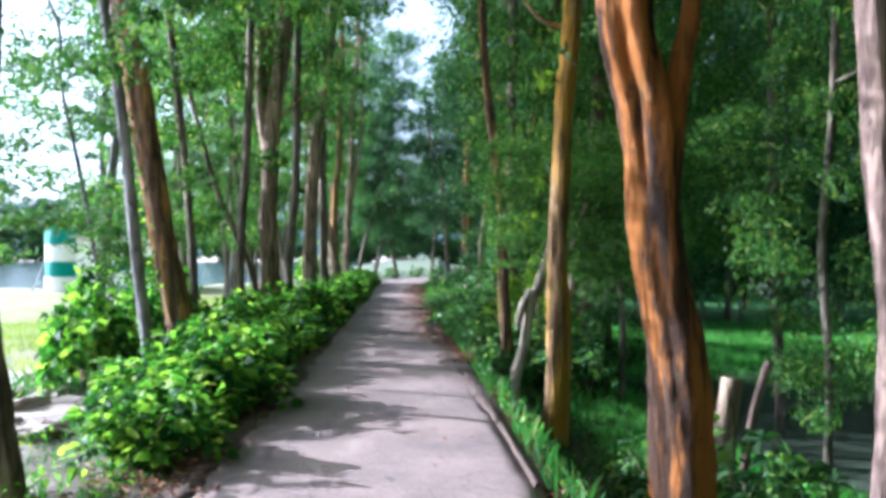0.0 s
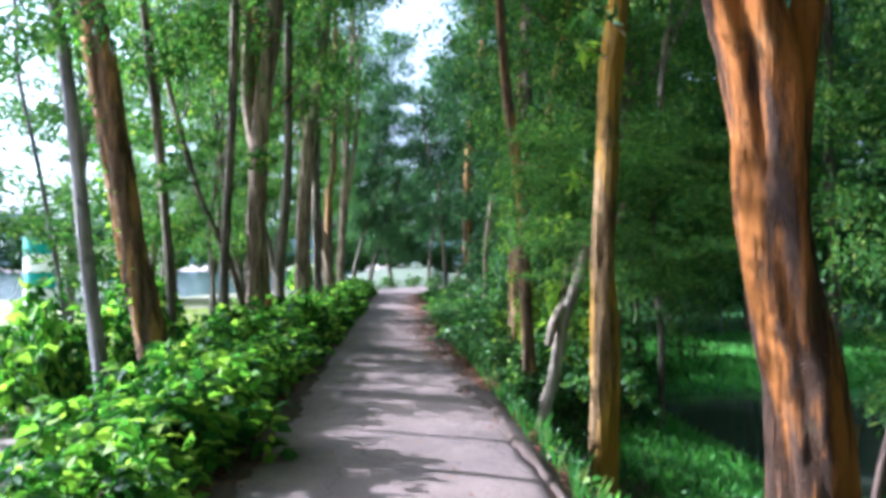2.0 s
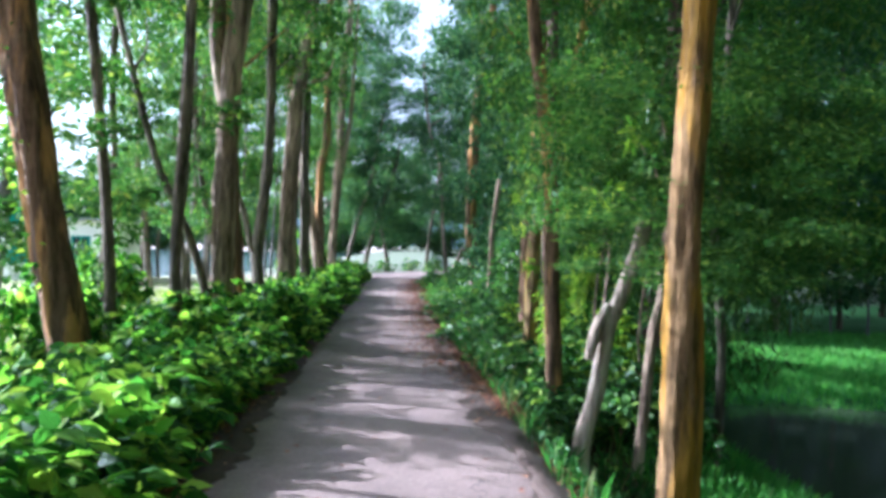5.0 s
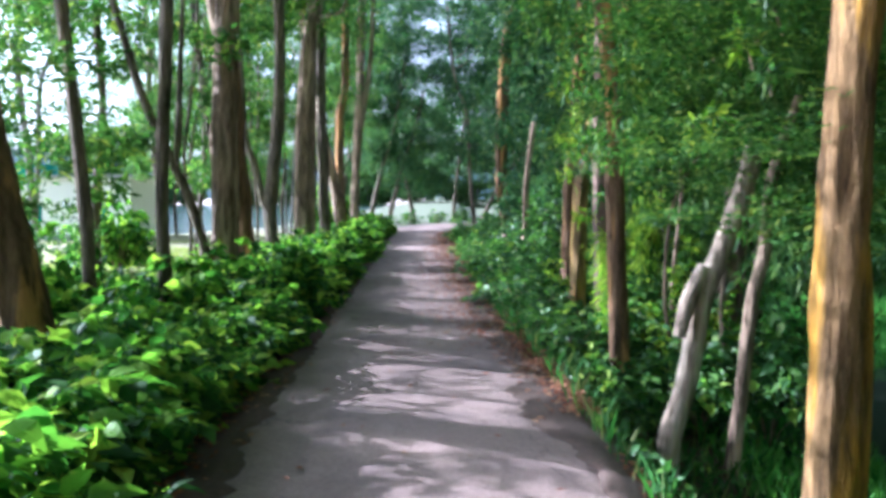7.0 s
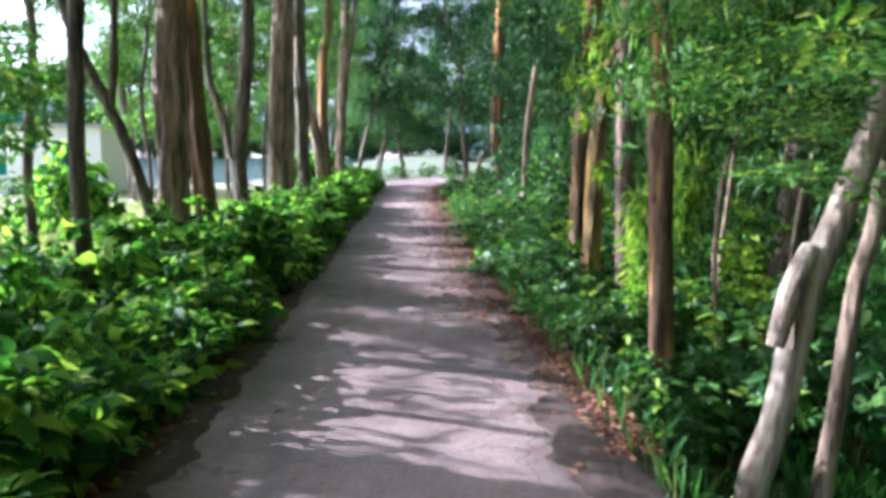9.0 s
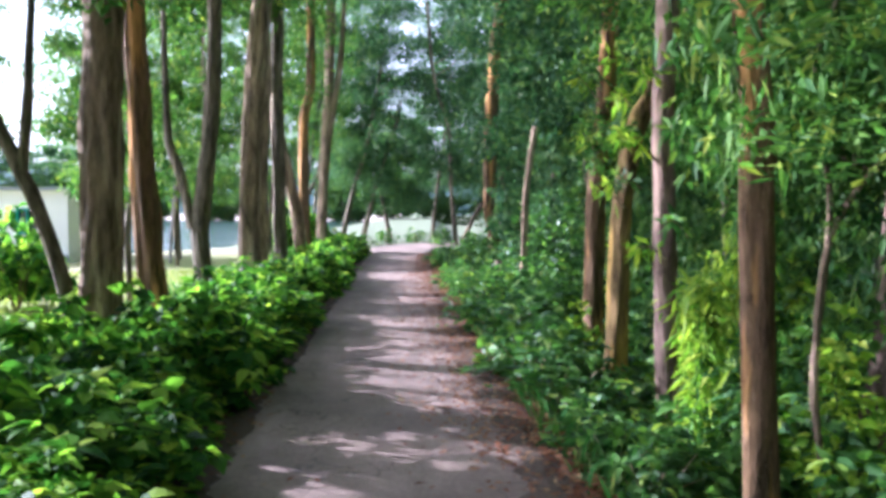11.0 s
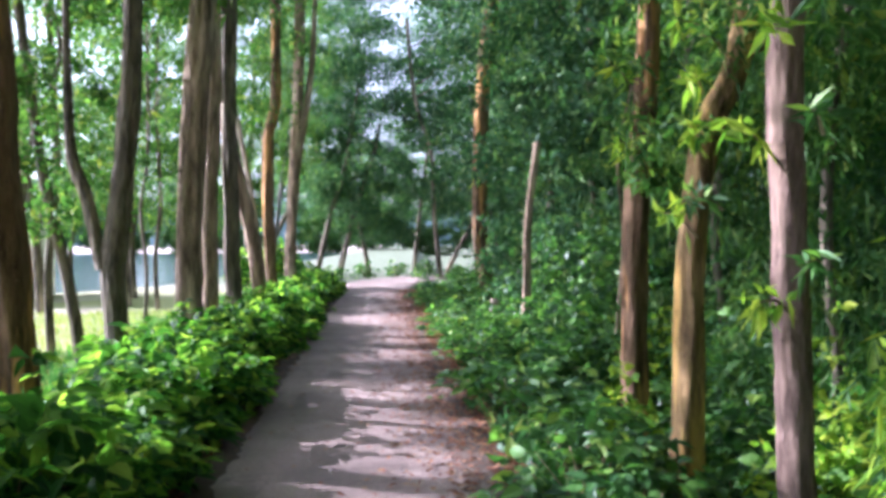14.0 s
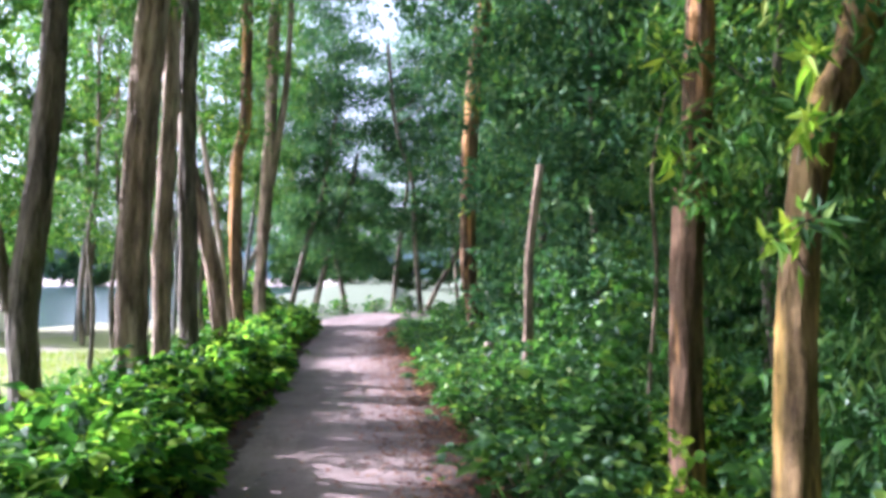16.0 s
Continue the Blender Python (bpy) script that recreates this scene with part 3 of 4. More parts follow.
# the row on the pond bank
tree(5.0, [(2.88, -0.07), (2.9, 0.59), (2.87, 1.3), (2.79, 2.2), (2.74, 3.1)], 0.134, "pink", "low", "pinkish brown trunk on the pond bank", 9, limbs=0, shift=(1.0, 0.5, 1.6))
tree(5.92, [(1.81, -0.35), (1.78, 0.25), (1.72, 0.84), (1.6, 1.69), (1.52, 2.54), (1.37, 3.39)], 0.212, "rust", "high", "thick forked trunk with bright orange split bark", 10,
     arm=[(1.66, 1.75), (1.73, 2.54), (1.8, 2.97), (1.87, 3.39)], arm_r=0.1, shift=(-0.6, 0.5, 1.5), limbs=0)
tree(9.13, [(1.28, -0.69), (1.32, 0.49), (1.33, 1.53), (1.4, 3.11), (1.51, 4.42)], 0.115, "ochre", "high", "straight tree with ochre yellow bark", 10, arm=[(1.37, -0.75), (1.4, 0.1), (1.4, 0.9), (1.37, 1.4)], arm_r=0.085, shift=(0.9, 0.5, 0.9))
crooked = tree(10.8, [(0.98, -0.62), (1.0, -0.23), (1.1, 0.15), (1.19, 0.73), (1.3, 1.03), (1.46, 1.49), (1.52, 1.78)], 0.08, "pale", "low", "crooked pale bare-barked leaning tree", 2.15, limbs=0, grow=0.62, shift=(-0.3, -0.2, 1.35))
part("branch_stub", limb_mesh("branch_stub", [np.array(q) - np.array(crooked.location) for q in ((1.2, 10.78, 0.97), (1.09, 10.72, 0.76), (1.02, 10.7, 0.5))], [0.05, 0.06, 0.045], 4, 10, 5, 0.1), BARK["pale"], crooked)
tree(11.5, [(1.67, -0.77), (1.74, -0.04), (1.8, 0.66), (1.88, 1.01)], 0.055, "brown", "low", "thin brown sapling on the bank", 2.2, limbs=0, grow=0.5, shift=(-0.4, 0, 1.5))
tree(12.66, [(1.02, 0.05), (0.97, 1.16), (0.95, 1.73), (0.94, 2.15)], 0.088, "orange", "low", "straight brown trunk beside the path", 9, limbs=0, grow=0.7, shift=(0.0, 0.15, 0.2))
tree(15.6, [(1.44, -0.15), (1.4, 0.5), (1.37, 1.53), (1.34, 2.35), (1.36, 3.38)], 0.105, "pink", "low", "pinkish straight trunk among shrubs", 9.5, limbs=0, shift=(0.2, 0, 0.9))
tree(17.1, [(1.31, 0.1), (1.33, 1.2), (1.37, 1.82), (1.48, 2.45), (1.72, 3.09)], 0.108, "tan", "low", "curved trunk with ochre and tan bark", 9, shift=(1.2, 0, 0.8))
tree(19.03, [(1.45, 0.06), (1.46, 1.49), (1.5, 2.17), (1.57, 3.08), (1.59, 3.76)], 0.125, "orange", "low", "two-toned trunk with tan split bark", 9.5, shift=(0.3, 0, 0.8))
tree(31.4, [(1.11, 0.57), (0.94, 2.03), (0.97, 4.04), (1.1, 6.33), (1.37, 8.1)], 0.18, "orange", "low", "tall tree with orange bark in the shrubs", 12, shift=(0.9, 0, 0.8))
tree(24.6, [(1.16, -0.1), (1.18, 0.9), (1.2, 1.85), (1.36, 3.2)], 0.075, "brown", None, "broken slim trunk among shrubs", 3.3, limbs=0)
tree(14.1, [(2.4, -1.2), (2.43, -0.39), (2.51, 0.4), (2.55, 0.74)], 0.14, "pink", "low", "leaning pinkish trunk low on the bank", 8, shift=(0.8, 0, 0.8))


# thin trees farther on
tree(29.4, [(-4.1, 0.2), (-4.3, 1.5), (-4.5, 2.86), (-4.91, 5.07)], 0.06, "pale", "slim", "thin pale leaning tree behind the row", 8, limbs=1, shift=(0, 0, 2.6))
tree(44.0, [(0.35, 0.0), (0.1, 2.6), (-0.01, 5.13), (-0.68, 7.45), (-1.01, 10.7)], 0.09, "dark", None, "thin crooked bare tree where the path bends", 11.0, limbs=3)


def stump(name, points, r, bark, label):
    """A short cut or broken stem."""
    base = Vector(points[0])
    root = tagged(new(name), label, name.replace("_", " "))
    root.location = base
    part("stem", limb_mesh(name, [np.array(p) - np.array(base) for p in points], [r * 1.3, r, r * 0.9], 77 + len(points), 12, 5, 0.16), BARK[bark], root)


stump("stump", [(0.76, 26, -0.4), (0.77, 26, 0.0), (0.76, 26, 0.42)], 0.09, "pale", "pale cut tree stump in the shrubs")
stump("broken_branch", [(2.52, 6.8, -0.95), (2.65, 6.8, -0.03), (2.82, 6.82, 0.55)], 0.036, "pink", "pale broken branch stuck in the bank")
stump("stump", [(2.5, 7.2, -0.95), (2.56, 7.2, -0.22), (2.66, 7.22, 0.33)], 0.1, "brown", "pale broken stump on the pond bank")

# woods: on the far side of the pond, at the end of the path, behind the lot
rng = np.random.default_rng(5)


def wood_tree(x, y, crown, bark, top, grow, label, lean=0.0, z_shift=0.0):
    z = height(x, y)
    d = rng.normal() * 0.3 + lean
    tree(y, [(x, z), (x + 0.25 * d, z + 1.4), (x + 0.6 * d, z + 3.0), (x + d, z + 4.5)], (0.035 if crown == "airy" else 0.07) + 0.05 * rng.uniform(), bark, crown, label, top, grow=grow, limbs=1, shift=(0, 0, z_shift))


DEEP = "shaded woodland tree with dense dark green leaves"
for x, y in ((4.9, 27.4), (3.2, 28), (7.2, 27.8), (9.8, 27), (12.5, 28.5), (15.5, 27.5), (18.5, 29), (22, 26), (6.0, 31), (3.0, 33), (9, 33), (13, 34),
             (4.5, 37), (7.5, 42), (17, 34), (22, 34), (18, 19), (19, 14), (20, 9), (16, 4), (26, 21)):
    wood_tree(x, y, "deep", "dark", rng.uniform(9, 11), rng.uniform(0.9, 1.15), DEEP)
for x, y, up in ((5.6, 8.0, 2.4), (6.2, 5.6, 0.9), (8.5, 10.5, 0.4), (5.4, 12.6, 2.6), (4.2, 25.5, 0.4), (14, 23, 1.0), (13, 17, 1.0), (11, 4, 0.6)):
    wood_tree(x, y, "low", "dark", rng.uniform(9, 10.5), rng.uniform(0.95, 1.15), "leafy green tree overhanging the pond and meadow", z_shift=up)
tree(8.0, [(3.9, -0.95), (3.92, 0.3), (3.85, 1.6), (3.95, 2.8)], 0.045, "dark", "low", "small leafy tree hanging over the pond bank", 5.2, grow=0.55, limbs=2, shift=(-0.6, 0, -0.35))
for x, y, up, g in ((2.8, 12.5, 0.5, 0.85), (3.1, 14.9, -0.5, 1.0), (2.7, 17.6, 0.3, 0.9), (2.9, 20.5, 0.0, 0.95)):
    tree(y, [(x, -1.0), (x + 0.05, 0.3), (x - 0.06, 1.6), (x + 0.02, 2.8)], 0.05, "dark", "droop", "slender tree with long drooping leaves above the bank", 6.0, grow=g, limbs=3, shift=(-0.25, 0, up))
for k in range(3, 15):
    wood_tree(-11.5 + 1.22 * k + rng.normal() * 0.6, 44.5 + rng.uniform(0, 7), "slim" if 7 <= k <= 8 else "low" if k % 3 == 1 else "deep", "dark", rng.uniform(7.5, 10) + (-1.6 if 6 <= k <= 8 else 0.8 if k < 6 else 0.0), rng.uniform(0.85, 1.05), "dark woodland tree where the path bends", rng.normal() * 1.3, 0.8 if 6 <= k <= 8 else 2.0)
for x, y in ((-5.4, 12.8), (-6.6, 15.0), (-8.8, 11), (-8.6, 20.5), (-10.6, 24.0), (-12.5, 21), (-6.6, 34.2), (-9.6, 35.5), (-6.0, 40.5), (-7.8, 39.0)):
    wood_tree(x, y, "airy", "grey", rng.uniform(6.0, 8.0), rng.uniform(0.9, 1.2), "light green young tree at the edge of the lot", rng.normal() * 0.3, 2.6 if y >= 20 else 2.9 if x < -7 else -0.2)
for x, y in ((-10.6, 32.5), (-9.8, 37), (-7.0, 41)):
    wood_tree(x, y, "low", "dark", rng.uniform(9, 10), 0.9, "leafy green tree behind the row", 0.0, 1.9)
for x in range(-150, 60, 8):
    wood_tree(x + rng.normal() * 2, 158 + rng.normal() * 6, "far", "dark", rng.uniform(8, 12), 1.2, "distant dark tree across the lake")
for x in range(-150, 30, 11):
    wood_tree(x + rng.normal() * 2, 148 + rng.normal() * 1, "shore", "grey", rng.uniform(5, 8), 0.9, "bushy light green tree on the lake shore")
for x, y in ((30, 40), (36, 30), (34, 18), (32, 6), (28, 48), (16, 52), (22, 44)):
    wood_tree(x, y, "far", "dark", rng.uniform(11, 14), 1.0, "tall dark tree in the deep woods")


# thin saplings between the trunks on the bank
for x, y, z in ((1.62, 13.3, 1.5), (1.8, 13.7, 1.7), (2.05, 12.9, 1.4), (1.7, 20.6, 1.8)):
    g = height(x, y)
    tree(y, [(x, g), (x + 0.04, g + 0.6), (x - 0.02, g + 1.2), (x + 0.06, g + z + 0.6)], 0.02, "brown", "airy", "thin upright sapling between the trunks", 3.4, limbs=0, grow=0.35, shift=(0, 0, z))


# leafy trees that close the sky above the lot
for x, y, up in ((-9.0, 34.4, 0.8), (-11.4, 34.0, 0.6), (-7.9, 33.5, 2.0), (-6.4, 36.6, 0.8), (-7.6, 37.5, 0.2), (-10.2, 38.2, 0.4), (-12.4, 38.6, 0.8), (-5.7, 16.8, 2.7), (-6.6, 24.2, 2.9)):
    z = height(x, y)
    tree(y, [(x, z), (x - 0.05, z + 1.4), (x + 0.1, z + 3.0), (x + 0.05, z + 4.4)], 0.06, "dark", "slim", "slim leafy tree at the edge of the lot", 8.5, limbs=2, grow=0.78 if x > -7 else 1.0, shift=(0, 0, up))


for x, y in ((-5.6, 20.3), (-6.4, 23.0), (-5.9, 26.5)):
    z = height(x, y)
    tree(y, [(x, z), (x + 0.05, z + 1.2), (x - 0.05, z + 2.4), (x + 0.08, z + 3.4)], 0.035, "dark", "airy", "light young tree behind the hedge", 6.0, limbs=2, grow=0.62, shift=(0, 0, 1.5))


# the avenue continued out of view around the start: trees added to block sky light
for x, y, kind in ((-4.2, -1.5, "high"), (-3.9, -5, "low"), (-4.4, -9, "high"), (-3.8, -13, "low"), (-4.6, -18, "low"), (-1.5, -24, "deep"), (1.5, -23, "deep"), (4.5, -21, "deep"), (3.2, 1.0, "low"), (2.8, -3, "low"),
                   (3.4, -7, "low"), (2.9, -11.5, "low"), (3.6, -16, "low"), (6.5, 0.5, "deep"), (7, -6, "deep"), (6.5, -13, "deep"), (11, -4, "deep"), (-7, -22, "deep"), (-0.8, -19, "low"), (4.4, -1.2, "deep"), (5.6, 2.6, "deep"), (8.6, 2.2, "deep"), (9, -2.5, "deep"), (5, -9, "deep"), (9.5, -9, "deep"), (3.2, -13.5, "deep"), (0.4, -12.5, "deep"), (-2.6, -13, "deep"), (-5.5, -12, "deep"), (-7, -3.5, "low"), (-9.5, 0.5, "low"), (-6.2, -8, "low"), (-10, -5, "deep"), (2.4, 2.6, "high"), (-3.6, -3.2, "high"), (2.2, -5, "high"), (-3.4, -7, "high"), (2.5, -9.5, "high"), (-3.4, -11, "high")):
    wood_tree(x, y, kind, "brown", rng.uniform(9, 11), 1.0, "unseen tall leafy tree added around the start to block sky light")


# ---- shrubs ----
def shrub_meshes(n, seed, leaves, rx, h, size, mat, up=1.6, top_heavy=0.7):
    out = []
    for k in range(n):
        g = np.random.default_rng(seed + k)
        tips = leaves // 6
        a, rr, zz = g.uniform(0, math.tau, tips), np.sqrt(g.uniform(0, 1, tips)), g.uniform(0.02, 1, tips) ** top_heavy
        dome = np.sqrt(np.clip(1.05 - rr ** 2 * 0.75, 0.1, 1))
        lump = 1 + 0.3 * np.sin(a * 3 + k) + 0.2 * np.sin(a * 7 + 2 * k)
        c = np.stack([np.cos(a) * rr * rx * lump, np.sin(a) * rr * rx * lump, zz * h * dome * (1 + 0.25 * np.sin(a * 2 + k * 2) + 0.22 * np.sin(a * 5 + rr * 4 + k))], 1)
        # six drooping leaves fan out from the tip of each twig
        c, a = np.repeat(c, 6, 0), np.repeat(a, 6)
        fan = a + np.tile(np.arange(6) * 1.05, tips) + g.normal(size=tips * 6) * 0.25
        d = np.stack([np.cos(fan) + 0.5 * np.cos(a), np.sin(fan) + 0.5 * np.sin(a), g.uniform(-0.7, 0.35, tips * 6)], 1)
        c += d * size * 0.25
        me = broad_leaves("foliage", g, c, size, up, d)
        me.materials.append(mat)
        out.append(me)
    return out


def stem_mesh(seed, rx, h):
    g = np.random.default_rng(seed)
    verts, loops, counts = [], [], []
    for _ in range(9):
        a, r = g.uniform(0, math.tau), g.uniform(0.3, 0.9) * rx
        me_pts = [np.zeros(3), np.array([math.cos(a) * r * 0.5, math.sin(a) * r * 0.5, h * 0.5]), np.array([math.cos(a) * r, math.sin(a) * r, h * g.uniform(0.7, 0.95)])]
        b = len(verts)
        for p, w in zip(me_pts, (0.012, 0.009, 0.004)):
            verts += [p + np.array([math.cos(q) * w, math.sin(q) * w, 0]) for q in (0, 2.1, 4.2)]
        for s in (0, 3):
            for k in range(3):
                loops += [b + s + k, b + s + (k + 1) % 3, b + s + 3 + (k + 1) % 3, b + s + 3 + k]
                counts.append(4)
    return mesh_from("branchwork", verts, loops, counts, True)


SHRUB_STEMS = [stem_mesh(k, 0.4, 0.5) for k in range(2)]
for me in SHRUB_STEMS:
    me.materials.append(BARK["brown"])
HEDGE_M = shrub_meshes(6, 300, 840, 0.46, 0.64, 0.112, LEAF_HEDGE, 1.6, 0.42)
BANK_M = shrub_meshes(4, 340, 440, 0.42, 0.55, 0.095, LEAF_SHRUB)
MID_M = shrub_meshes(5, 420, 600, 0.46, 0.95, 0.108, LEAF_SHRUB)
TALL_M = shrub_meshes(3, 450, 1500, 0.62, 1.7, 0.095, LEAF_SHRUB, 1.0)
TALL_LIME_M = shrub_meshes(2, 480, 1300, 0.5, 1.6, 0.085, LEAF_LIME, 0.8)
LIME_M = shrub_meshes(2, 370, 420, 0.4, 0.9, 0.1, LEAF_LIME, 0.6)


def shrub(x, y, meshes, scale, label, group, tall=1.0):
    root = tagged(new("shrub"), label, "shrub", group)
    root.location = (x, y, height(x, y) - 0.02)
    root.rotation_euler[2] = rng.uniform(0, math.tau)
    root.scale = (scale, scale, scale * tall)
    part("foliage", meshes[int(rng.integers(len(meshes)))], None, root)
    part("branchwork", SHRUB_STEMS[int(rng.integers(2))], None, root)


y = 5.5
while y < 37:
    for off in (0.44, 1.05):
        if off < 0.8 or y > 7.2:
            shrub(path_left(y) - off - rng.uniform(-0.1, 0.12), y + rng.uniform(-0.2, 0.2), HEDGE_M, rng.uniform(0.85, 1.2) * (0.78 if y < 7 else 1.0), "lush bright green broad-leaved hedge shrub", "hedge along the path", rng.uniform(0.7, 1.08))
    y += 0.55
y = 11.5
while y < 38:
    for off, tall, kind in ((0.42, 0.8, BANK_M), (0.9, 0.62 if y < 18 else 0.78, MID_M), (1.45, 0.95, MID_M), (2.0, 1.15, MID_M)):
        if off > 0.8 and y < 12.2 or off > 1.2 and 14 < y < 20 and rng.uniform() < 0.65:
            continue
        shrub(path_right(y) + off + rng.uniform(-0.08, 0.15), y + rng.uniform(-0.2, 0.2), kind, rng.uniform(0.75, 1.25), "leafy green shrub on the bank beside the path", "shrubs on the bank", tall * rng.uniform(0.85, 1.15))
    y += 0.72
for x, y, s in ((1.1, 18.2, 0.8),):
    shrub(x, y, LIME_M, s, "bright lime green leafy shrub under the trees", "", 1.3)
for x, y, s in ((-4.3, 9.5, 1.1), (-4.8, 10.6, 1.05), (-4.4, 12.2, 1.2), (-4.5, 13.8, 0.9), (-8.0, 22.6, 1.5), (-8.8, 23.4, 1.3)):
    shrub(x, y, HEDGE_M, s, "loose bright green bush at the edge of the lot", "", 1.6)
for x, y, s in ((2.5, 22.5, 1.3), (2.6, 16.6, 1.4), (2.4, 29, 1.6), (1.9, 33, 1.6), (1.2, 37, 1.5), (-5.5, 42.5, 1.0)):
    shrub(x, y, BANK_M, s, "large dark green bush in the woods", "", 1.8)


for k in range(8):
    x = -6.5 + 1.25 * k
    shrub(x, 44.2 + 0.7 * math.sin(k * 1.9), BANK_M, rng.uniform(0.7, 1.3), "green bush closing the view where the path bends", "bushes at the bend", rng.uniform(0.8, 1.5))
for k in range(6):
    shrub(-6.0 - 2.5 * rng.uniform(), 39 + 1.2 * k + rng.normal() * 0.4, HEDGE_M, rng.uniform(1.3, 2.2), "light green bush beyond the lot", "bushes beyond the lot", rng.uniform(0.9, 1.4))
for x, y, s in ((2.35, 6.3, 1.35), (1.5, 5.2, 0.6), (2.75, 6.0, 1.2), (3.1, 6.7, 0.9), (2.0, 7.2, 1.0)):
    shrub(x, y, BANK_M, s, "wild green bush on the pond bank", "", 1.1)


for x, y, s in ((2.25, 5.6, 0.45), (2.7, 5.5, 0.42), (1.75, 21.3, 1.35), (2.2, 20.2, 1.2), (1.5, 22.8, 1.1), (2.2, 14.4, 0.9), (2.6, 15.4, 1.1), (2.3, 17.6, 1.1), (2.5, 18.9, 1.2), (1.9, 24.6, 1.2),
                (1.7, 27.2, 1.2), (1.5, 29.4, 1.3), (1.3, 34, 1.3), (2.6, 22, 1.2)):
    shrub(x, y, TALL_M, s, "tall leafy green bush between the trunks", "bushes between the trunks", rng.uniform(0.85, 1.1))


for x, y, s in ((1.95, 13.5, 0.95), (2.35, 14.8, 1.05), (2.0, 16.3, 0.9), (1.9, 19.9, 0.9)):
    shrub(x, y, TALL_LIME_M, s, "tall yellow green bush catching the sun", "sunlit bushes", rng.uniform(0.9, 1.1))


def bamboo(x, y, h, r, n, label):
    """An upright bush of arching canes with narrow leaves."""
    g = np.random.default_rng(int(x * 100 + y * 10))
    root = tagged(new("bamboo_bush"), label, "bush")
    root.location = (x, y, height(x, y) - 0.03)
    c = []
    for k in range(9):
        a = math.tau * k / 9 + g.uniform(-0.3, 0.3)
        d = np.array([math.cos(a), math.sin(a), 0]) * r
        q = [np.zeros(3), d * 0.35 + np.array([0, 0, h * 0.5]), d * 0.8 + np.array([0, 0, h * g.uniform(0.8, 1.0)]), d * 1.4 + np.array([0, 0, h * g.uniform(0.7, 0.9)])]
        part("cane", limb_mesh("cane", q, [0.012, 0.01, 0.008, 0.004], k, 6, 4, 0.0), GRASS, root)
        line = spline(q, 12)
        for p in line[8:]:
            c.append(p + g.normal(size=(n // 9 // len(line[8:]) + 1, 3)) * np.array([0.07, 0.07, 0.1]))
    part("foliage", narrow_leaves("foliage", g, np.concatenate(c), 0.14, 0.03, 0.4, 0.6), LEAF_LIME, root)


bamboo(1.24, 14.2, 1.7, 0.07, 700, "bright lime green bamboo-like bush beside the trunks")
bamboo(1.8, 14.9, 2.2, 0.12, 600, "bright lime green bamboo-like bush beside the trunks")


def sprout(x, y, z, n, size, mat):
    """A leafy shoot that springs from a trunk: a twig with a rosette of long leaves."""
    g = np.random.default_rng(int(abs(x) * 1000 + y * 100 + z * 10))
    root = tagged(new("leafy_shoot"), "bright green shoot of long leaves springing from a trunk", "shoot", "shoots on the trunks")
    root.location = (x, y, z)
    tip = np.array([-0.28 + g.normal() * 0.1, -0.3 + g.normal() * 0.1, 0.1 + g.normal() * 0.08])
    q = [np.zeros(3), tip * 0.5 + np.array([0, 0, 0.06]), tip]
    part("twig", limb_mesh("twig", q, [0.012, 0.008, 0.004], 5, 6, 4, 0.0), BARK["brown"], root)
    line = spline(q, 6)
    c = np.array([line[int(g.integers(4, len(line)))] for _ in range(n)]) + g.normal(size=(n, 3)) * 0.03
    part("foliage", narrow_leaves("foliage", g, c, size, size * 0.27, 0.8, 0.2), mat, root)


for x, y, z in ((1.35, 16.9, 2.6), (1.3, 17.0, 2.15), (1.35, 17.0, 1.55), (1.55, 17.0, 2.95), (1.45, 18.9, 2.9), (1.4, 18.9, 2.3), (1.3, 15.5, 1.9), (1.3, 15.5, 2.6), (1.35, 15.5, 1.1), (1.0, 31.2, 3.0), (1.4, 10.7, 1.9), (1.5, 10.8, 2.3), (1.35, 9.0, 3.4)):
    sprout(x, y, z, 22, 0.17, LEAF_LIME)
    sprout(x + 0.15, y - 0.1, z + 0.2, 26, 0.17, LEAF_SHRUB)


def vine(x0, y0, x1, z0, z1, r, n):
    """A creeper that clothes one side of a trunk."""
    g = np.random.default_rng(31)
    t = g.uniform(0, 1, n)
    a = g.normal(math.pi * 1.15, 0.7, n)
    c = np.stack([x0 + (x1 - x0) * t + np.cos(a) * r * 1.1, y0 + np.sin(a) * r * 1.1, z0 + (z1 - z0) * t], 1)
    me = broad_leaves("creeper", g, c, 0.07, 0.5, np.stack([np.cos(a), np.sin(a), np.full(n, -0.4)], 1))
    tagged(part("creeper", me, LEAF_HEDGE), "small-leaved creeper on a thick trunk", "creeper")


vine(-3.9, 11.31, -4.5, 0.9, 4.6, 0.19, 170)


# ---- grass and fallen leaves ----
def blades(name, rng, places, h, w):
    n = len(places)
    a = rng.uniform(0, math.tau, n)
    side = np.stack([np.cos(a), np.sin(a), np.zeros(n)], 1)
    lean = np.stack([-np.sin(a), np.cos(a), np.zeros(n)], 1) * rng.uniform(-0.6, 0.6, n)[:, None]
    H = (h * rng.uniform(0.5, 1.4, n))[:, None]
    up = np.array([0, 0, 1.0])
    v = np.stack([places - side * w, places + side * w, places + up * H * 0.6 + lean * H * 0.35 + side * w * 0.7, places + up * H + lean * H], 1)
    i = (np.arange(n) * 4)[:, None]
    return mesh_from(name, v.reshape(-1, 3), np.concatenate([i, i + 1, i + 2, i, i + 2, i + 3], 1).ravel(), np.full(2 * n, 3))


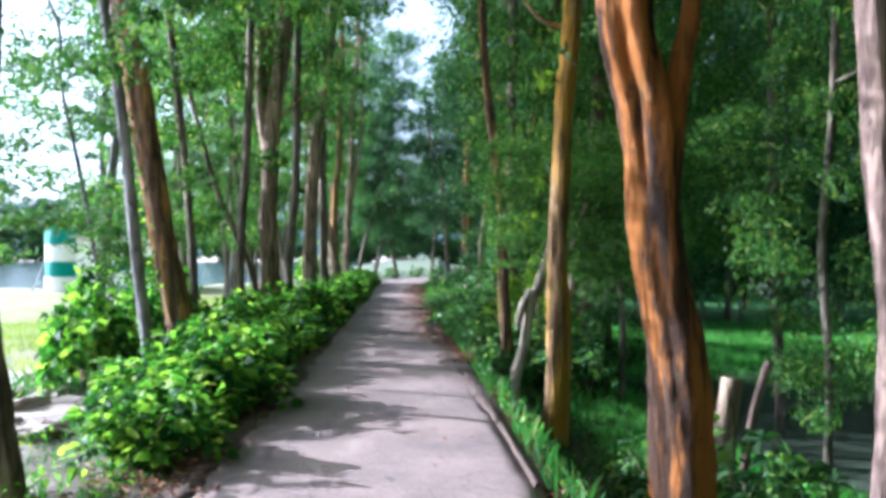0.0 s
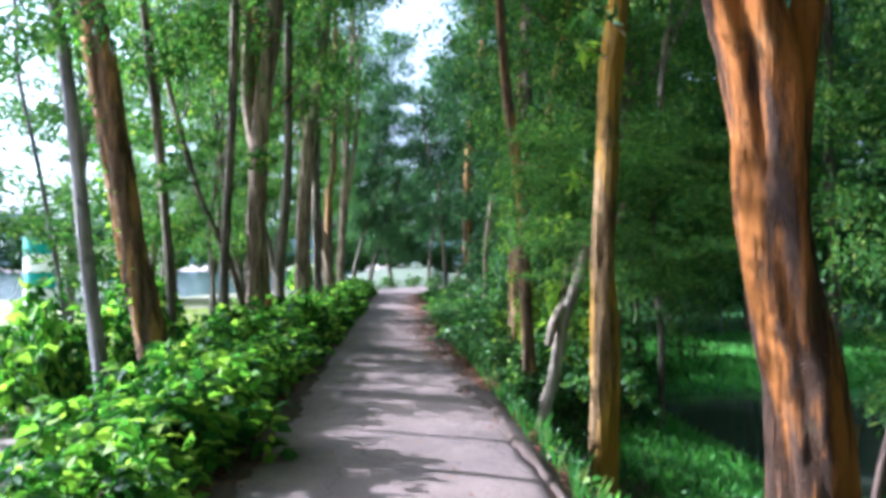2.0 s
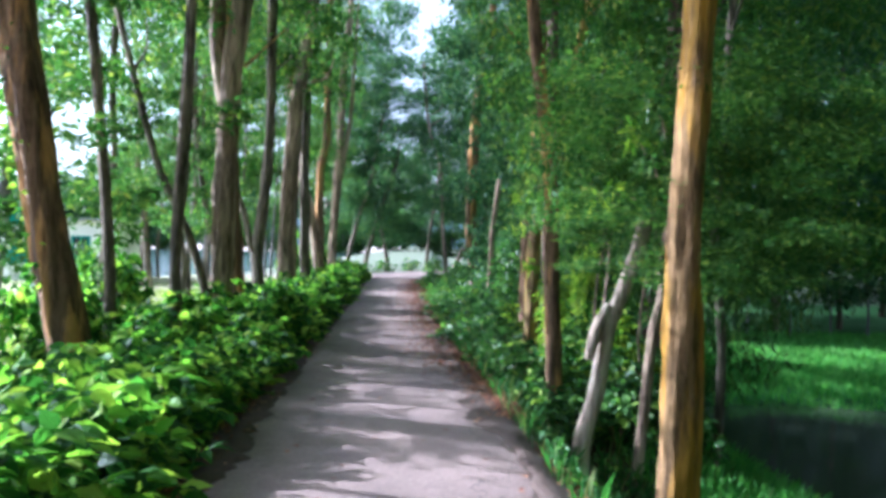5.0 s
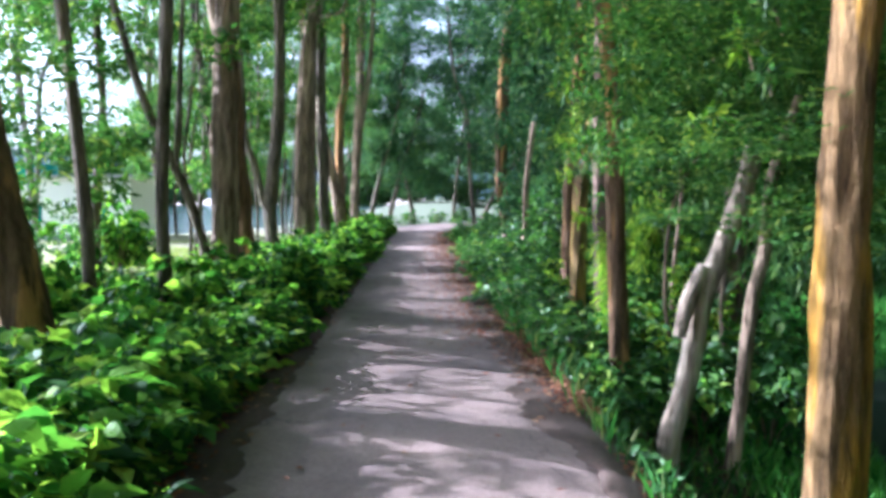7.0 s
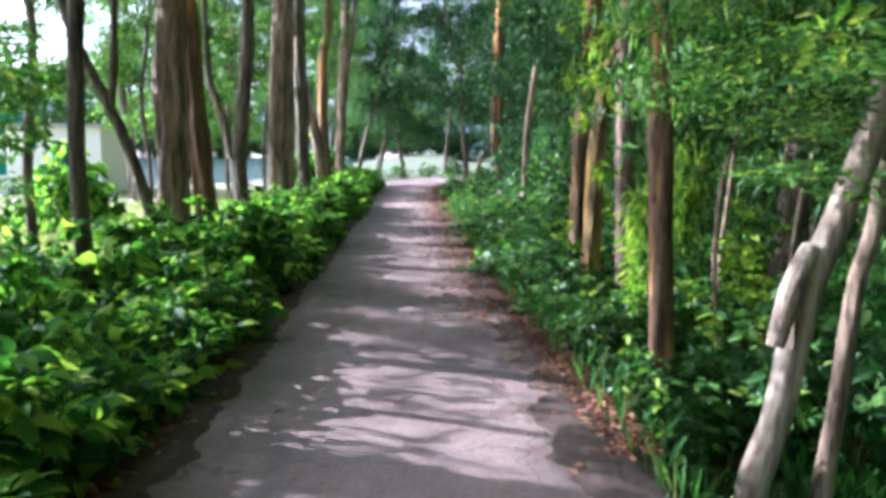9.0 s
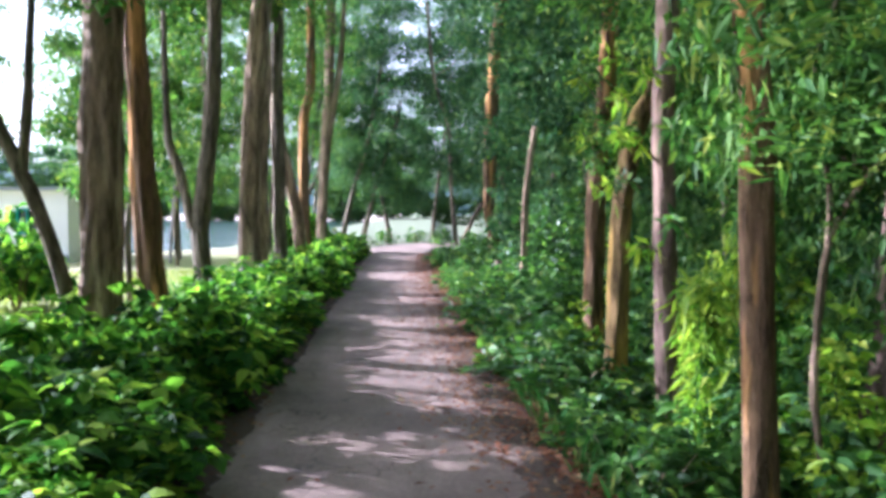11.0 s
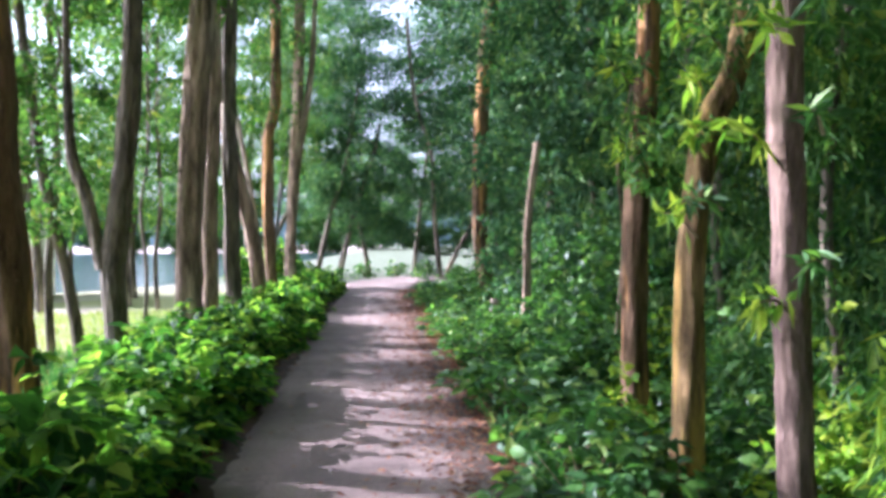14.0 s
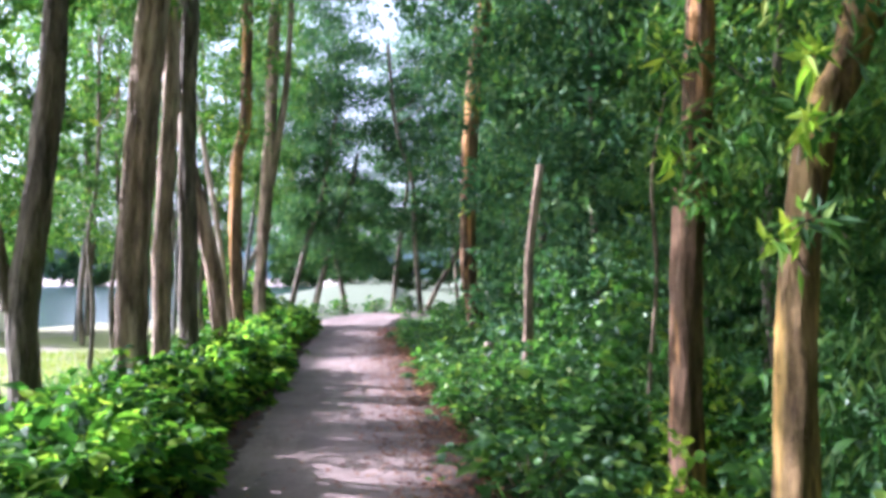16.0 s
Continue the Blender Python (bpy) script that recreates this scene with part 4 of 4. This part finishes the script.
def scatter(n, pick):
    out = []
    for _ in range(n):
        x, y = pick()
        out.append((x, y, height(x, y)))
    return np.array(out)


def bank():
    y = 2.0 + 16 * rng.uniform() ** 1.2
    return path_right(y) + 0.06 + 2.6 * rng.uniform() ** 1.1, y


def verge():
    y = 2.0 + 6.0 * rng.uniform()
    return path_left(y) - 0.05 - 1.6 * rng.uniform(), y


def lot_edge():
    y = 9 + 26 * rng.uniform()
    return path_left(y) - 1.3 - 2.4 * rng.uniform() ** 2, y


def lot():
    return -4.6 - 6.5 * rng.uniform(), 12 + 20 * rng.uniform()


tagged(part("lawn_grass", blades("lawn_grass", rng, scatter(14000, lot), 0.12, 0.01), GRASS_DRY), "short yellow green grass on the open lot", "grass", kind="stuff")


def meadow():
    return 2.6 + 14 * rng.uniform(), 16.6 + 10 * rng.uniform()


tagged(part("bank_grass", blades("bank_grass", rng, scatter(6500, bank), 0.2, 0.005), GRASS), "long green grass on the pond bank", "grass", kind="stuff")
tagged(part("verge_grass", blades("verge_grass", rng, scatter(2200, verge), 0.07, 0.005), GRASS), "short patchy grass at the edge of the path", "grass", kind="stuff")
tagged(part("lot_grass", blades("lot_grass", rng, scatter(14000, lot_edge), 0.22, 0.007), GRASS), "yellow green grass beside the sandy lot", "grass", kind="stuff")
tagged(part("meadow_grass", blades("meadow_grass", rng, scatter(42000, meadow), 0.16, 0.014), GRASS_FIELD), "bright green meadow grass beyond the pond", "grass", kind="stuff")


def near_bank():
    y = 6 + 10.5 * rng.uniform()
    return path_right(y) + 1.5 + 2.6 * rng.uniform(), y


tagged(part("slope_grass", blades("slope_grass", rng, scatter(14000, near_bank), 0.2, 0.008), GRASS_FIELD), "green grass on the slope above the pond", "grass", kind="stuff")


def verge_weed():
    y = 3.6 + 3.2 * rng.uniform()
    return path_left(y) - 0.08 - 1.7 * rng.uniform(), y


low = scatter(1500, verge_weed)
low = low[np.array([noise.noise(Vector((q[0] * 2.1, q[1] * 2.1, 4.0))) > 0.0 for q in low])]
low[:, 2] += rng.uniform(0.02, 0.16, len(low))
tagged(part("verge_weeds", broad_leaves("verge_weeds", rng, low, 0.06, 2.0), LEAF_HEDGE), "low leafy weeds on the sandy verge", "weeds", kind="stuff")


def litter():
    y = 10.5 + 25 * rng.uniform() ** 0.9
    return path_right(y) + 0.18 - abs(rng.normal()) * (0.14 + 0.3 * smooth(11, 15, y)), y


def weedy():
    y = 3.2 + 8.5 * rng.uniform()
    return path_right(y) + 0.1 + 1.9 * rng.uniform() ** 0.9, y


weeds = scatter(5200, weedy)
keep = np.array([noise.noise(Vector((p[0] * 1.7, p[1] * 1.7, 9.0))) > -0.05 for p in weeds])
weeds = weeds[keep]
weeds[:, 2] += rng.uniform(0.02, 0.22, len(weeds))
tagged(part("bank_weeds", broad_leaves("bank_weeds", rng, weeds, 0.055, 2.0), LEAF_SHRUB), "low leafy weeds on the bank beside the path", "weeds", kind="stuff")


def sparse():
    y = 3 + 30 * rng.uniform()
    return path_left(y) + (path_right(y) - path_left(y)) * rng.uniform(), y


def left_litter():
    y = 3.4 + 28 * rng.uniform()
    return path_left(y) - 0.1 + abs(rng.normal()) * 0.14, y


def verge_litter():
    y = 3.6 + 2.8 * rng.uniform()
    return path_left(y) - 0.3 + rng.normal() * 0.22, y


def bank_litter():
    y = 3 + 7 * rng.uniform()
    return path_right(y) + 0.02 + abs(rng.normal()) * 0.4, y


p = scatter(1500, bank_litter)
p[:, 2] += 0.02
tagged(part("fallen_leaves", narrow_leaves("fallen_leaves", rng, p, 0.065, 0.032, 2.0, 0.0, 0.25), LITTER), "dry brown fallen leaves on the bank", "leaves", kind="stuff")
for name, n, pick in (("edge", 11000, litter), ("verge", 900, verge_litter), ("left", 2400, left_litter), ("path", 220, sparse)):
    p = scatter(n, pick)
    p[:, 2] = np.maximum(p[:, 2], 0.0) + 0.03
    tagged(part("fallen_leaves", narrow_leaves("fallen_leaves", rng, p, 0.065, 0.032, 4.0, 0.0, 0.25), LITTER), "dry reddish brown fallen leaves on the path", "leaves", kind="stuff")


# ---- the lot: hut and tank ----
def box(bm, x0, y0, z0, x1, y1, z1, bevel=0.0):
    made = bmesh.ops.create_cube(bm, size=1.0)["verts"]
    for v in made:
        v.co = (x0 + (x1 - x0) * (v.co.x + 0.5), y0 + (y1 - y0) * (v.co.y + 0.5), z0 + (z1 - z0) * (v.co.z + 0.5))
    if bevel:
        bmesh.ops.bevel(bm, geom=list({e for v in made for e in v.link_edges}), offset=bevel, segments=2, affect="EDGES")


def hut():
    root = tagged(new("hut"), "small white limewashed hut with a teal window", "hut")
    root.location = (-15.0, 36, -0.4)
    w, d, h = 1.75, 1.6, 2.5
    for x0, y0, x1, y1 in ((-w, 2 * d - 0.2, w, 2 * d), (-w, 0.2, -w + 0.2, 2 * d - 0.2), (w - 0.2, 0.2, w, 2 * d - 0.2)):
        bm = bmesh.new()
        box(bm, x0, y0, 0, x1, y1, h)
        part("wall", bm, WHITE, root)
    # the front wall, in pieces round its window
    for x0, z0, x1, z1 in ((-w, 0, -0.05, h), (0.75, 0, w, h), (-0.05, 0, 0.75, 1.0), (-0.05, 1.9, 0.75, h)):
        bm = bmesh.new()
        box(bm, x0, 0, z0, x1, 0.2, z1)
        part("wall", bm, WHITE, root)
    bm = bmesh.new()
    box(bm, -w - 0.25, -0.3, h, w + 0.25, 2 * d + 0.25, h + 0.12, 0.02)
    part("roof", bm, GREYROOF, root, "flat grey roof slab")
    bm = bmesh.new()
    box(bm, -w - 0.02, -0.04, 0, w + 0.02, 0, 0.3)
    part("plinth", bm, GREYROOF, root)
    win = part("window", mesh_from("window", [(0.0, 0.09, 1.05), (0.7, 0.09, 1.05), (0.7, 0.09, 1.85), (0.0, 0.09, 1.85)], [0, 1, 2, 3], [4]), GLASS, root, "dark window with a teal frame")
    for x0, z0, x1, z1 in ((-0.05, 1.0, 0.05, 1.9), (0.65, 1.0, 0.75, 1.9), (0.05, 1.0, 0.65, 1.08), (0.05, 1.82, 0.65, 1.9), (0.32, 1.08, 0.38, 1.82)):
        bm = bmesh.new()
        box(bm, x0, -0.02, z0, x1, 0.12, z1, 0.01)
        part("frame", bm, TEAL, win)


def tank():
    root = tagged(new("water_tank"), "round water tank with teal and white painted bands", "water tank")
    root.location = (-17.6, 36.9, -0.42)
    for z0, z1, mat, r in ((0.0, 0.75, WHITE, 0.95), (0.75, 1.45, TEAL, 0.93), (1.45, 2.25, WHITE, 0.93), (2.25, 3.05, TEAL, 0.95)):
        bm = bmesh.new()
        bmesh.ops.create_cone(bm, cap_ends=True, segments=36, radius1=r, radius2=r, depth=z1 - z0)
        for v in bm.verts:
            v.co.z += (z0 + z1) / 2
        bmesh.ops.bevel(bm, geom=[e for e in bm.edges if abs(e.verts[0].co.z - e.verts[1].co.z) < 1e-4], offset=0.02, segments=2, affect="EDGES")
        part("band", bm, mat, root, "teal painted band" if mat is TEAL else "white painted band")
    bm = bmesh.new()
    bmesh.ops.create_cone(bm, cap_ends=True, segments=8, radius1=0.03, radius2=0.03, depth=0.9)
    for v in bm.verts:
        v.co.z += 3.45
    part("pipe", bm, GREYROOF, root)
    for k in (0, 1):
        part("brace", limb_mesh("brace", [(-1.0 - 0.45 * k, -0.4, 0.05), (-0.95 - 0.2 * k, -0.35, 0.8), (-0.9, -0.3, 1.5)], [0.04, 0.04, 0.04], 3, 6, 3, 0.0), GREYROOF, root)


hut()
tank()


def post(x, y, h):
    root = tagged(new("fence_post"), "thin grey weathered wooden fence post", "fence post", "posts beyond the meadow")
    root.location = (x, y, height(x, y) - 0.05)
    part("post", limb_mesh("post", [(0, 0, 0), (0.02, 0, h * 0.5), (0.01, 0, h)], [0.045, 0.04, 0.035], x, 8, 3, 0.08), BARK["grey"], root)


for k in range(9):
    post(4.0 + 1.15 * k, 26.0 + 0.1 * math.sin(k * 2.0), 1.0 + 0.25 * math.sin(k * 3.7))


def clods():
    g = np.random.default_rng(9)
    for k in range(64):
        x, y = -3.45 - 2.6 * g.uniform() ** 1.2, 6.4 + 5.5 * g.uniform()
        bm = bmesh.new()
        bmesh.ops.create_icosphere(bm, subdivisions=3, radius=g.uniform(0.05, 0.17))
        long = g.uniform(0.8, 2.0)
        for v in bm.verts:
            v.co *= 1 + 0.7 * noise.noise(v.co * 9 + Vector((k * 3.0, 0, 0))) + 0.35 * noise.noise(v.co * 24 + Vector((0, k * 2.0, 0)))
            v.co.z *= 0.5
            v.co.x *= long
        ob = tagged(part("dirt_clod", bm, CLOD), "lump of dry grey earth on the sandy lot", "clod", "clods on the lot")
        ob.location = (x, y, height(x, y) + 0.015)
        ob.rotation_euler[2] = g.uniform(0, math.tau)


CLOD = paint_material("dry_earth", (0.34, 0.27, 0.22), 0.6, 0.95)
clods()

# a low wooded ridge beyond the lake
hv, hl, hc = [], [], []
for i in range(60):
    x = -420 + i * 14
    top = 22 + 16 * noise.noise(Vector((i * 0.13, 2.2, 0))) + 5 * noise.noise(Vector((i * 0.6, 0, 4)))
    hv += [(x, 420, -2), (x, 450, top * 0.7), (x, 500, top)]
    if i:
        a = (i - 1) * 3
        for q in (0, 1):
            hl += [a + q, a + 3 + q, a + 4 + q, a + 1 + q]
            hc.append(4)
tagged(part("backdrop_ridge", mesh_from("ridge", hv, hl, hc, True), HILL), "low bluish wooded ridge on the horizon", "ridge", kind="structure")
